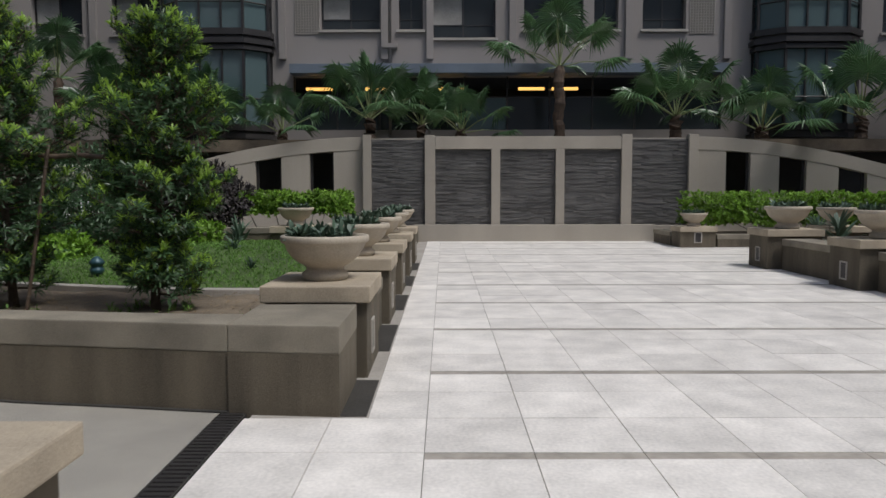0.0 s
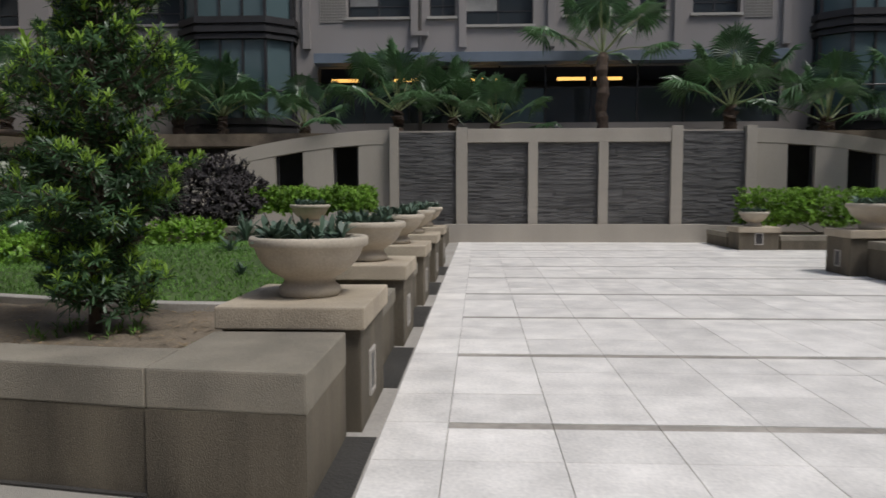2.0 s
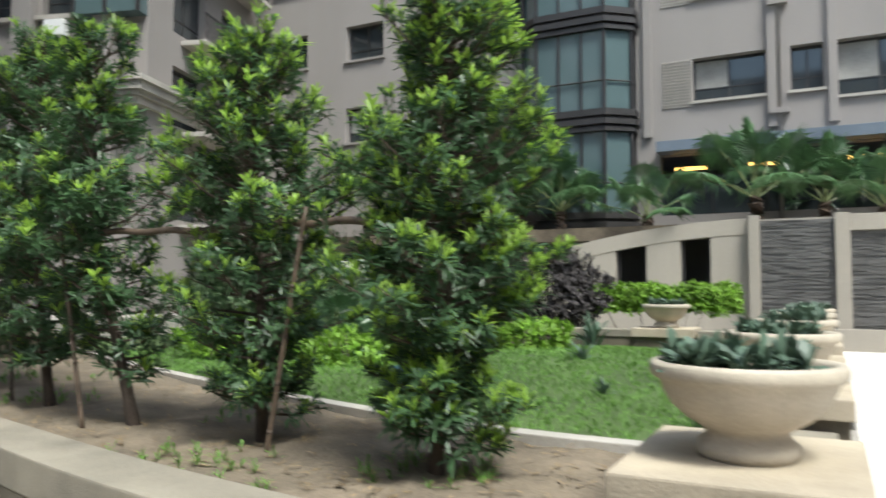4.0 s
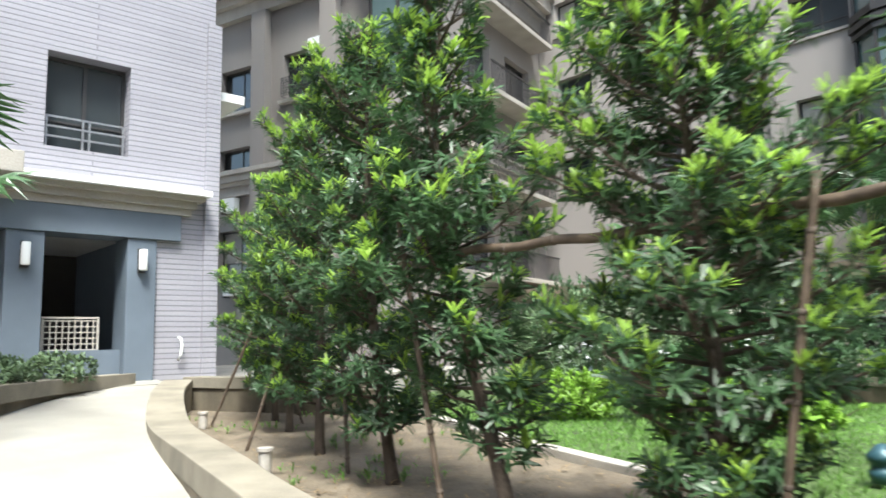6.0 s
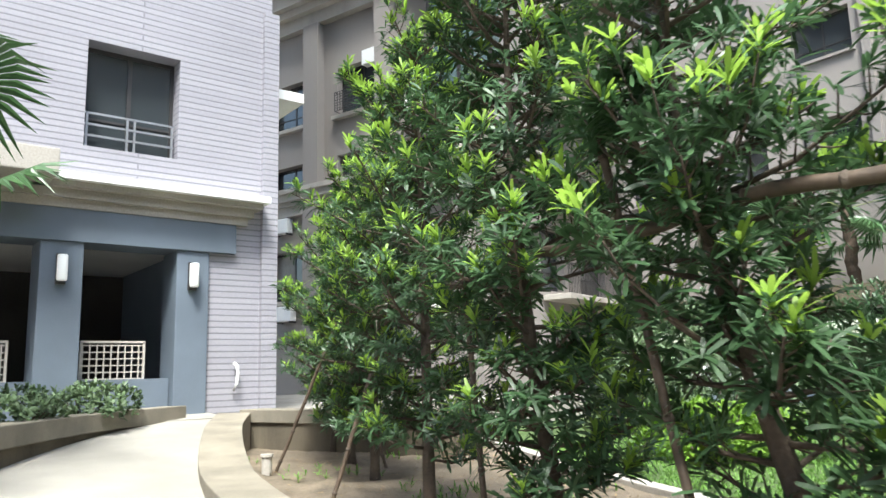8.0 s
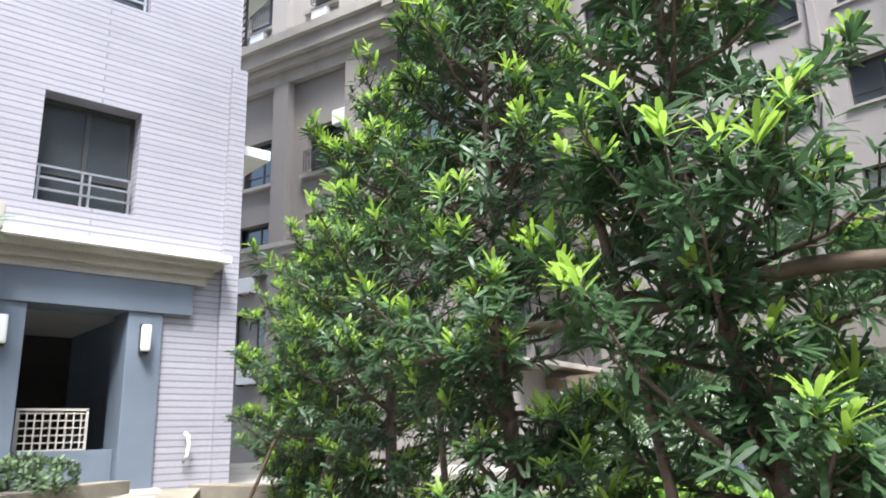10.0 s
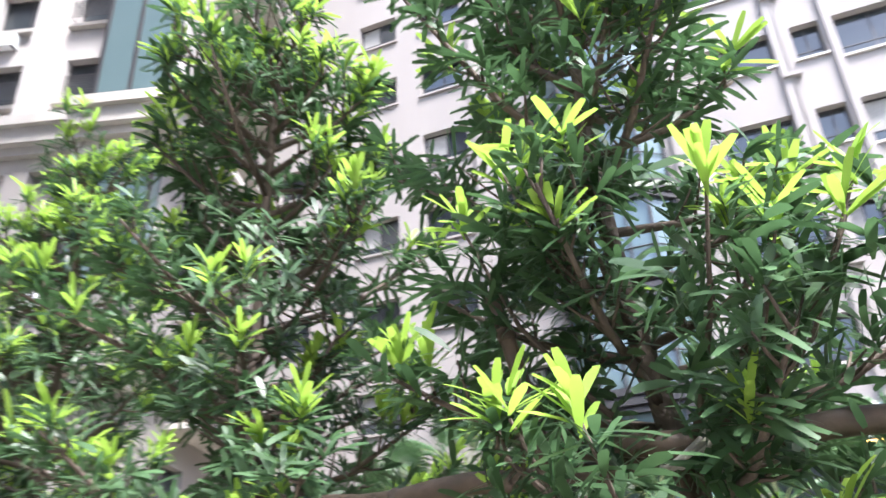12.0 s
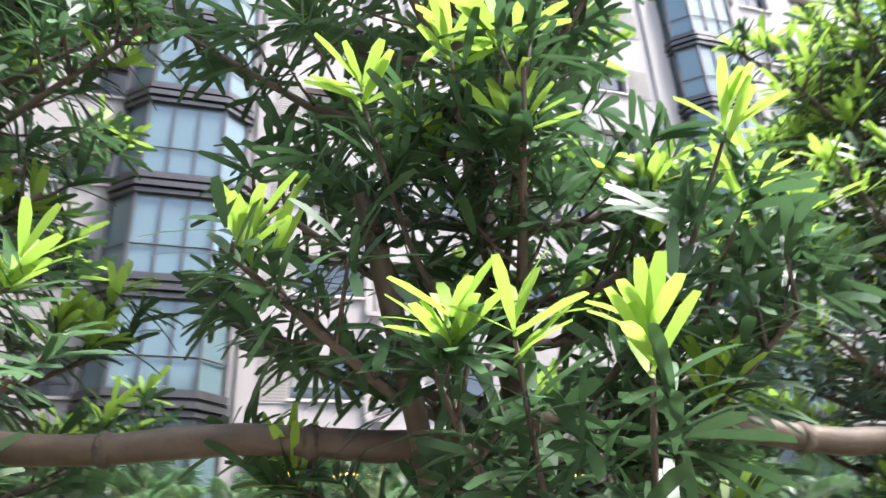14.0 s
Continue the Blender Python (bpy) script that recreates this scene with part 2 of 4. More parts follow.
def leaves_mesh(name, mat, pos, axis, count, length, width, spread, rng, droop=0.25, blunt=True):
    """Whorls of narrow leaves round the given tips; spread in degrees from the axis."""
    pos, axis = np.repeat(np.asarray(pos, float), count, 0), np.repeat(np.asarray(axis, float), count, 0)
    n = len(pos)
    axis /= np.linalg.norm(axis, axis=1, keepdims=True)
    ref = np.where(np.abs(axis[:, 2:3]) < 0.9, np.array([[0, 0, 1.0]]), np.array([[1.0, 0, 0]]))
    a = np.cross(axis, ref)
    a /= np.linalg.norm(a, axis=1, keepdims=True)
    b = np.cross(axis, a)
    phi = rng.uniform(0, 2 * np.pi, n)[:, None]
    out = a * np.cos(phi) + b * np.sin(phi)
    side = -a * np.sin(phi) + b * np.cos(phi)
    th = np.radians(rng.uniform(spread[0], spread[1], n))[:, None]
    d = axis * np.cos(th) + out * np.sin(th)
    up = axis * np.sin(th) - out * np.cos(th)
    L = (length * rng.uniform(0.65, 1.15, n))[:, None]
    W = (width * rng.uniform(0.8, 1.2, n))[:, None]
    start = pos + axis * (rng.uniform(-0.35, 0.25, n)[:, None] * length)
    stations = ((0.0, 0.25), (0.3, 0.85), (0.7, 1.0), (0.93, 0.6 if blunt else 0.3)) if blunt is not None else ((0.0, 0.5), (0.5, 1.0), (1.0, 0.1))
    rows = []
    for s, w in stations:
        mid = start + d * L * s - up * 0 + np.array([[0, 0, -1.0]]) * L * droop * s * s
        rows += [mid - side * W * w / 2 + up * W * 0.18 * w, mid + side * W * w / 2 + up * W * 0.18 * w]
    k = len(rows)
    verts = np.stack(rows, 1).reshape(-1, 3)
    base = (np.arange(n) * k)[:, None]
    quads = np.concatenate([base + np.array([[2 * i, 2 * i + 1, 2 * i + 3, 2 * i + 2]]) for i in range(k // 2 - 1)], 0)
    me = bpy.data.meshes.new(name)
    me.vertices.add(len(verts))
    me.vertices.foreach_set("co", verts.astype(np.float32).ravel())
    me.loops.add(quads.size)
    me.loops.foreach_set("vertex_index", quads.astype(np.int32).ravel())
    me.polygons.add(len(quads))
    me.polygons.foreach_set("loop_start", np.arange(0, quads.size, 4, dtype=np.int32))
    me.polygons.foreach_set("loop_total", np.full(len(quads), 4, dtype=np.int32))
    me.update()
    me.validate()
    me.materials.append(mat)
    return me


# ---- plan ----
OUTER = bezier_line([(-0.70, 4.97), (-1.50, 5.05), (-2.40, 5.20), (-3.80, 5.42), (-5.20, 5.75), (-6.60, 6.10), (-7.95, 6.42), (-10.5, 7.05), (-13.0, 8.0), (-14.4, 8.7)], 6)
INNER = bezier_line([(-0.75, 5.62), (-1.50, 5.50), (-2.40, 5.58), (-3.80, 5.79), (-5.20, 6.10), (-6.60, 6.43), (-7.80, 6.76), (-10.3, 7.43), (-12.8, 8.38), (-14.1, 9.05)], 6)
EDGING = bezier_line([(-1.5, 7.9), (-2.4, 7.92), (-3.2, 8.02), (-4.4, 8.34), (-6.2, 8.9), (-8.5, 9.75), (-11.0, 10.9), (-14.0, 12.4)], 6)
CAP_Z, SOIL_Z = 0.63, 0.44


def path_z(x):
    """The path climbs gently to the doorway."""
    d = max(0.0, -3.0 - x)
    return 0.075 * d * min(1.0, d / 1.5)


def lawn_z(x, y):
    return SOIL_Z - 0.01 + 0.28 * math.exp(-((x + 3.5) / 3.0) ** 2 - ((y - 12.0) / 3.0) ** 2) + 0.03 * noise.noise((x * 0.6, y * 0.6, 0))


# ---- ground, path, terrace ----
structure("ground", Geo().box(-900, -900, -0.6, 900, 900, -0.06), JOINT, "bare ground under and around the courtyard", category="ground")
structure("terrace_bed", Geo().box(-1.33, -14, -0.058, 30, 23.9, -0.012), JOINT, "dark mortar bed under the pale terrace tiles", category="floor")
south = bezier_line([(-1.45, -9.0), (-3.0, -4.0), (-5.0, 0.5), (-7.5, 3.2), (-9.0, 4.3), (-11.1, 5.38), (-13.3, 6.9), (-14.6, 8.35)], 8)
path = Geo()
g_pts = []
xs = [-1.56 - i * 0.27 for i in range(51)]


def line_y(line, x):
    for (a, b), (c, d) in zip(line, line[1:]):
        if min(a, c) <= x <= max(a, c):
            return b + (d - b) * (x - a) / (c - a) if c != a else b
    return line[-1][1]


for i, x in enumerate(xs):
    y0, y1 = line_y(south, x) - 0.2, line_y(OUTER, x) + 0.12
    g_pts += [(x, y0 + (y1 - y0) * k / 6, path_z(x)) for k in range(7)]
path.add(g_pts, [(i * 7 + k, i * 7 + k + 1, i * 7 + k + 8, i * 7 + k + 7) for i in range(50) for k in range(6)])
structure("path", path, AGG, "pale washed-pebble path climbing gently past the planter", smooth=True, category="path")
structure("entrance_paving", Geo().box(-24, 4, 0.3, -14.3, 16, 0.86), AGG, "pale paving before the tiled building", category="pavement")

drain = thing("drain_channel", (-1.555, 0, 0), "dark drain channel with a slotted metal cover between path and terrace", "drain")
part("channel", Geo().box(0.0, -9, -0.05, 0.185, 5.04, -0.004), PIT, drain)
slot = Geo()
for i in range(150):
    slot.box(0.012, 4.98 - i * 0.06, -0.004, 0.173, 5.02 - i * 0.06, 0.004)
part("grating", slot, BRONZE, drain, "blackened metal grating")

# ---- planter ----
wall_line = [p for p in OUTER]
planter = thing("planter_wall", (0, 0, 0), "curved low planter wall of washed sandy render with a pale worn top", "planter wall")
run = [i for i, p in enumerate(OUTER) if p[0] < -1.49]
low = [(OUTER[i][0], OUTER[i][1] + 0.005) for i in run]
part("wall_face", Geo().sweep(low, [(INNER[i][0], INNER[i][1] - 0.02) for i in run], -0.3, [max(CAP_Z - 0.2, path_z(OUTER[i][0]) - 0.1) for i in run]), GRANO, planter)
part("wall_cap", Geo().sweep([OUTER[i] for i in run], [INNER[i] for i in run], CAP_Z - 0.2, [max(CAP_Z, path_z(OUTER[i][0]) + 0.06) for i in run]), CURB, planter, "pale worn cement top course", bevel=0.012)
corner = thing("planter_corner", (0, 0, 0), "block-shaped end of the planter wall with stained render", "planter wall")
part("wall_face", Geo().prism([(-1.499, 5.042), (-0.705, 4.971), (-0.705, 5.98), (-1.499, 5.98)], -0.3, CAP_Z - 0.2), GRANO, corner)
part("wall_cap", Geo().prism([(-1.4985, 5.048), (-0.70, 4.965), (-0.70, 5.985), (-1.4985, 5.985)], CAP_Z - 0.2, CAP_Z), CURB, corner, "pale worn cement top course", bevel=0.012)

# Thin dark strip: ground dirt and the wall's shadow gap, put in as colour.
part("foot_shade_strip", Geo().sweep([(x, y - 0.03) for x, y in [OUTER[i] for i in run[:26]]], [(x, y + 0.02) for x, y in [OUTER[i] for i in run[:26]]], -0.2, [path_z(OUTER[i][0]) + 0.012 for i in run[:26]]), PIT, planter, "dark strip for dirt and painted shade at the foot of the wall")
bed = Geo()
rows_n = 10
for i, (a, b) in enumerate(INNER):
    e = EDGING[min(i, len(EDGING) - 1)]
    for k in range(rows_n):
        t = k / (rows_n - 1)
        x, y = a + (e[0] - a) * t, b - 0.03 + (e[1] + 0.06 - b) * t
        bed.v.append((x, y, SOIL_Z + 0.05 * noise.noise((x * 1.5, y * 1.5, 3)) + 0.03 * noise.noise((x * 5, y * 5, 1))))
bed.f += [(i * rows_n + k, i * rows_n + k + 1, (i + 1) * rows_n + k + 1, (i + 1) * rows_n + k) for i in range(len(INNER) - 1) for k in range(rows_n - 1)]
structure("planting_bed", bed, SOIL, "dry brown soil under the clipped trees", smooth=True, category="soil")
edge_out = [(x, y + 0.16) for x, y in EDGING]
structure("lawn_edging", Geo().sweep(EDGING, edge_out, 0.2, SOIL_Z + 0.06), LEDGE, "pale stone edging between soil and lawn", bevel=0.01, category="edging")

lawn = Geo()
NX, NY = 44, 40
for i in range(NX + 1):
    for j in range(NY + 1):
        x = -0.95 - i * 0.42
        y0 = line_y(EDGING, min(max(x, -13.9), -1.5)) + 0.1
        y = y0 + (21.5 - y0) * j / NY
        lawn.v.append((x, y, lawn_z(x, y)))
lawn.f = [(i * (NY + 1) + j, (i + 1) * (NY + 1) + j, (i + 1) * (NY + 1) + j + 1, i * (NY + 1) + j + 1) for i in range(NX) for j in range(NY)]
structure("lawn", lawn, LAWNB, "mown green lawn swelling into a low mound", smooth=True, category="lawn")
rng = np.random.default_rng(5)
gp = []
while len(gp) < 26000:
    x, y = rng.uniform(-11, -0.95), rng.uniform(7.9, 19)
    if y > line_y(EDGING, min(max(x, -13.9), -1.5)) + 0.18 and rng.random() < min(1, 8.0 / (y - 3)):
        gp.append((x, y, lawn_z(x, y) - 0.005))
gp = np.array(gp)
tagged(new("grass", leaves_mesh("grass", GRASS, gp, np.tile((0, 0, 1.0), (len(gp), 1)) + rng.normal(0, 0.2, (len(gp), 3)), 4, 0.075, 0.009, (5, 60), rng, 0.3, None)), "short green grass of the lawn", "grass", kind="stuff")

# ---- pedestals and urns ----
def pedestal(x, y, w, d, h, name="pedestal", light="east"):
    """A rendered pier with a thick overhanging cap and a recessed step light."""
    ob = thing(name, (x, y, 0), "sandy rendered pedestal with thick cap and a recessed step light", "pedestal", "pedestals round the terrace")
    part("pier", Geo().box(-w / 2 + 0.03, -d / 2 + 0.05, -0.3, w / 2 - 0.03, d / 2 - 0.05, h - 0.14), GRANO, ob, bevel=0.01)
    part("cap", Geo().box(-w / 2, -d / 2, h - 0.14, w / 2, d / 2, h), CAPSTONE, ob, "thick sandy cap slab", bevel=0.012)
    fr, gl = Geo(), Geo()
    if light == "east":
        px = w / 2 - 0.03
        for a, b, c, e in ((-0.11, 0.16, 0.11, 0.185), (-0.11, 0.435, 0.11, 0.46), (-0.11, 0.185, -0.08, 0.435), (0.08, 0.185, 0.11, 0.435)):
            fr.box(px - 0.01, a - 0.1, b - 0.03, px + 0.014, c - 0.1, e - 0.03)
        gl.box(px - 0.01, -0.18, 0.155, px + 0.004, -0.02, 0.405)
    else:
        py = -d / 2 + 0.05 if light == "south" else 0
        if light == "south":
            for a, b, c, e in ((-0.11, 0.16, 0.11, 0.185), (-0.11, 0.435, 0.11, 0.46), (-0.11, 0.185, -0.08, 0.435), (0.08, 0.185, 0.11, 0.435)):
                fr.box(a, py - 0.014, b - 0.03, c, py + 0.01, e - 0.03)
            gl.box(-0.08, py - 0.004, 0.155, 0.08, py + 0.01, 0.405)
        else:
            px = -w / 2 + 0.03
            for a, b, c, e in ((-0.11, 0.16, 0.11, 0.185), (-0.11, 0.435, 0.11, 0.46), (-0.11, 0.185, -0.08, 0.435), (0.08, 0.185, 0.11, 0.435)):
                fr.box(px - 0.014, a, b - 0.03, px + 0.01, c, e - 0.03)
            gl.box(px - 0.004, -0.08, 0.155, px + 0.01, 0.08, 0.405)
    lamp = part("step_light", fr, LEDGE, ob, "pale square step-light frame")
    part("lens", gl, BRONZE, lamp, "dark louvred lens")
    return ob


URN_PROFILE = [(0.0, 0.0), (0.19, 0.0), (0.205, 0.02), (0.205, 0.06), (0.175, 0.085), (0.165, 0.11), (0.19, 0.13), (0.25, 0.165), (0.31, 0.22), (0.345, 0.28), (0.36, 0.325),
               (0.385, 0.335), (0.395, 0.35), (0.395, 0.385), (0.385, 0.40), (0.35, 0.40), (0.335, 0.385), (0.325, 0.34), (0.0, 0.34)]


def agave_mesh(name, seed, radius, count):
    r = np.random.default_rng(seed)
    p = []
    for i in range(count):
        a, q = r.uniform(0, 2 * math.pi), radius * math.sqrt(r.uniform(0, 1))
        p.append((q * math.cos(a), q * math.sin(a), 0.37))
    return leaves_mesh(name, AGAVE, p, np.tile((0, 0, 1.0), (count, 1)) + r.normal(0, 0.18, (count, 3)), 17, 0.155, 0.036, (12, 72), r, 0.15, False)


urn_shell = Geo().lathe(URN_PROFILE, 40, wobble=0.01).mesh("bowl", URN, True)
urn_soil = Geo().lathe([(0.0, 0.355), (0.2, 0.362), (0.335, 0.35)], 24).mesh("soil", SOIL, True)
agave_sets = [agave_mesh("succulent", s, 0.29, 22) for s in (1, 2, 3)]
urn_count = [0]


def urn(x, y, z, s=1.0, sz=1.0):
    k = urn_count[0]
    urn_count[0] += 1
    ob = thing("stone_urn", (x, y, z), "wide cast-stone bowl urn on a low foot, filled with succulents", "urn", "urns round the terrace")
    ob.scale = (s, s, s * sz)
    ob.rotation_euler = (0, 0, k * 1.3)
    part("bowl", urn_shell, URN, ob)
    part("soil", urn_soil, SOIL, ob)
    part("planting", agave_sets[k % 3], AGAVE, ob, "blue-green succulent rosettes")
    return ob


for k in range(5):
    y = 6.03 + 2.57 * k + 0.57
    pedestal(-1.055, y, 0.92, 1.14, 0.77)
    urn(-1.05, y - 0.03, 0.77)
    if k < 4:
        low_wall = thing("low_wall", (0, 0, 0), "low rendered wall between two pedestals", "low wall", "walls between pedestals")
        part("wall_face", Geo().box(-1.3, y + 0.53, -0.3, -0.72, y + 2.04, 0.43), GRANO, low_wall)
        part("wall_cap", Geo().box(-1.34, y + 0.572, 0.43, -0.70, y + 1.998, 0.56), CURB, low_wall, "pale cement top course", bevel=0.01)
    else:
        structure("planter_return", Geo().box(-1.3, y + 0.53, -0.3, -0.8, 23.6, 0.45), GRANO, "low rendered wall running to the slate wall", category="low wall")
for k in range(5):
    y0 = 4.98 + (2.57 * k if k else 0)
    if k:
        y0 = 6.0 + 2.57 * k - 1.45
    pit = structure("floor_slot", Geo().box(-0.73, y0, -0.05, -0.52, y0 + 1.45 if k else 5.98, -0.006), PIT, "dark gravel slot in the paving beside the wall", category="drain")

# back of the lawn
pedestal(-3.1, 15.6, 0.95, 0.9, 0.86, light="south")
urn(-3.1, 15.55, 0.86, 0.95)
for x0, y0, x1, y1, h in ((-9.0, 15.4, -3.6, 15.8, 0.82), (-2.6, 15.4, -1.35, 15.8, 0.82)):
    low_wall = thing("low_wall", (0, 0, 0), "low pale wall closing the back of the lawn", "low wall", "walls between pedestals")
    part("wall_face", Geo().box(x0, y0 + 0.02, -0.3, x1, y1 - 0.02, h - 0.12), GRANO, low_wall)
    part("wall_cap", Geo().box(x0, y0, h - 0.12, x1, y1, h), CURB, low_wall, bevel=0.01)
end_wall = thing("planter_end", (0, 0, 0), "short pale wall closing the planter near the entrance", "low wall")
part("wall_face", Geo().prism([(-14.25, 9.0), (-11.0, 10.1), (-11.1, 10.4), (-14.35, 9.3)], 0.2, 0.78), GRANO, end_wall)
part("wall_cap", Geo().prism([(-14.27, 8.96), (-10.97, 10.08), (-11.1, 10.44), (-14.38, 9.34)], 0.78, 0.95), CURB, end_wall, bevel=0.01)

# terrace's right-hand edge
pedestal(7.15, 21.1, 1.05, 0.9, 0.58, light="south")
urn(7.15, 21.1, 0.58, 0.95)
pedestal(7.05, 15.2, 1.15, 1.0, 0.80, light="west")
urn(7.05, 15.1, 0.80, 1.15)
pedestal(7.05, 11.9, 1.15, 1.0, 0.80, light="west")
urn(7.1, 11.8, 0.80, 1.15)
pedestal(9.4, 17.5, 1.0, 1.0, 0.75, light="south")
urn(9.3, 17.5, 0.75, 1.1)
for x0, y0, x1, y1, h in ((6.75, 12.42, 7.35, 14.68, 0.62), (6.75, 8.0, 7.35, 11.38, 0.62), (7.7, 20.75, 16.0, 21.2, 0.36), (6.62, 21.58, 6.95, 23.3, 0.4), (9.9, 17.2, 16, 17.7, 0.5)):
    low_wall = thing("low_wall", (0, 0, 0), "low rendered planter wall with a pale cap", "low wall", "walls between pedestals")
    part("wall_face", Geo().box(x0 + 0.02, y0, -0.3, x1 - 0.02, y1, h - 0.13), GRANO, low_wall)
    part("wall_cap", Geo().box(x0, y0 + 0.002, h - 0.13, x1, y1 - 0.002, h), CURB, low_wall, bevel=0.01)
structure("planting_bed_east", Geo().box(6.98, 21.22, -0.2, 20, 23.4, 0.33), SOIL, "soil of the planter before the slate wall", category="soil")
structure("planting_bed_far", Geo().box(7.37, 12.5, -0.2, 20, 17.2, 0.45), SOIL, "soil of the raised planter", category="soil")


# ---- slate water wall ----
WY = 23.75
slate_wall = thing("slate_wall", (0, 0, 0), "long garden wall with stacked slate panels between pale pillars", "garden wall")
part("backing", Geo().box(-2.45, WY + 0.16, -0.3, 8.0, WY + 0.55, 3.30), WALLC, slate_wall)
part("base_coping", Geo().box(-0.95, WY - 0.22, -0.3, 6.75, WY + 0.16, 0.53), WALLC, slate_wall, "pale rendered base with a smooth top", bevel=0.015)
part("base_coping", Geo().box(6.76, WY - 0.1, -0.3, 8.1, WY + 0.16, 0.5), WALLC, slate_wall, bevel=0.015)
part("base_coping", Geo().box(-2.5, WY - 0.1, -0.3, -0.96, WY + 0.16, 0.5), WALLC, slate_wall, bevel=0.015)
PILLARS = ((-2.56, 0.26, 3.39), (-0.59, 0.33, 3.37), (1.53, 0.28, 2.93), (3.58, 0.28, 2.93), (5.67, 0.33, 3.39), (7.81, 0.30, 3.39))
for x, w, top in PILLARS:
    part("pillar", Geo().box(x, WY - 0.12, 0.5, x + w, WY + 0.17, top), WALLC, slate_wall, bevel=0.012)
part("beam", Geo().box(-0.255, WY - 0.10, 2.93, 5.665, WY + 0.17, 3.33), WALLC, slate_wall, bevel=0.012)
rnd = random.Random(4)
edges = [(-2.3, -0.59, 3.24), (-0.26, 1.53, 2.93), (1.81, 3.58, 2.93), (3.86, 5.67, 2.93), (6.0, 7.81, 3.24)]
for x0, x1, top in edges:
    g = Geo()
    z = 0.5
    while z < top - 0.02:
        h = min(rnd.uniform(0.022, 0.05), top - z)
        x = x0
        while x < x1 - 0.01:
            w = min(rnd.uniform(0.12, 0.55), x1 - x)
            d = rnd.uniform(0.0, 0.035)
            g.box(x + 0.002, WY + 0.02 - d, z + 0.002, x + w - 0.002, WY + 0.15, z + h - 0.002)
            x += w
        z += h
    tagged(part("slate_strips", g, SLATE, slate_wall, "dark stacked split-slate strips"), kind="stuff")

# curved wing walls, stepping down to both sides
def wing(sign, x_start, n=5):
    w = thing("wing_wall", (0, 0, 0), "pale rendered wing wall with square openings under a sloping beam", "garden wall", "wing walls")
    seg = 7.0 / 14
    line = [(x_start + sign * seg * i, WY + 0.12 - 0.012 * (i * seg) ** 2 * 2) for i in range(15)]
    line2 = [(x, y + 0.28) for x, y in line]
    tops = [3.33 - 0.014 * (i * seg) ** 2 * 1.9 - 0.015 * i * seg for i in range(15)]
    beam = Geo()
    pts = []
    for (x, y), (a, b), t in zip(line, line2, tops):
        pts += [(x, y, t - 0.42), (a, b, t - 0.42), (a, b, t), (x, y, t)]
    beam.add(pts, [(i * 4 + k, i * 4 + (k + 1) % 4, i * 4 + 4 + (k + 1) % 4, i * 4 + 4 + k) for i in range(14) for k in range(4)] + [(0, 1, 2, 3), (56, 57, 58, 59)])
    part("beam", beam, WALLC, w, bevel=0.01)
    def on(u, back=0.0):
        k = min(13, int(u / seg))
        f = u / seg - k
        return (line[k][0] + (line[k + 1][0] - line[k][0]) * f, line[k][1] + (line[k + 1][1] - line[k][1]) * f + 0.02 + back), tops[k] + (tops[k + 1] - tops[k]) * f

    cuts = [0.0, 0.95, 1.72, 2.60, 3.42, 4.35, 5.15, 6.05, 6.75, 7.0]
    for i, (u, v) in enumerate(zip(cuts, cuts[1:])):
        (p, tp_), (q, tq) = on(u), on(v)
        solid = i % 2 == 0
        top = (max(tp_, tq) if solid else min(tp_, tq)) - 0.40
        part("pier" if solid else "sill_wall", Geo().prism([p, q, (q[0], q[1] + 0.26), (p[0], p[1] + 0.26)], -0.3, top if solid else (0.75 if i == 1 and sign > 0 else 1.5)), WALLC, w)
        if not solid:
            fr = Geo()
            for k in (0.06, 0.94):
                x, y = p[0] + (q[0] - p[0]) * k, p[1] + (q[1] - p[1]) * k + 0.14
                fr.box(x - 0.035, y, 1.5, x + 0.035, y + 0.06, top)
            part("opening_frame", fr, BRONZE, w, "dark metal frame in the opening")
    return w


wing(-1, -2.57)
wing(1, 8.12)
# Added backing sheets, coloured near-black so the wing openings read as shaded.
structure("wing_backing", Geo().box(-12, WY + 1.6, -0.3, -2.6, WY + 1.8, 3.2), DARKROOM, "added near-black backing that stands in for shade behind the openings", category="wall")
structure("wing_backing_east", Geo().box(8.2, WY + 1.6, -0.3, 20, WY + 1.8, 3.2), DARKROOM, "added near-black backing that stands in for shade behind the openings", category="wall")
structure("upper_bed", Geo().box(-24, WY + 0.56, 2.9, 28, 27.7, 3.28), SOIL, "soil of the raised bed behind the slate wall", category="soil")


# ---- facades ----
def facade(geo, axis, at, depth, u0, u1, z0, z1, holes):
    """Solid cells of a wall on a plane, with rectangular holes through it."""
    us = sorted({u0, u1, *[h[0] for h in holes], *[h[2] for h in holes]})
    zs = sorted({z0, z1, *[h[1] for h in holes], *[h[3] for h in holes]})
    for c, d in zip(zs, zs[1:]):
        run = None
        for a, b in zip(us, us[1:]):
            free = not any(h[0] <= (a + b) / 2 <= h[2] and h[1] <= (c + d) / 2 <= h[3] for h in holes)
            if free:
                run = (run[0], b) if run else (a, b)
            if (not free or b == us[-1]) and run:
                if axis == "y":
                    geo.box(run[0], at, c, run[1], at + depth, d)
                else:
                    geo.box(at - depth, run[0], c, at, run[1], d)
                run = None
    return geo


WIN_CACHE = {}


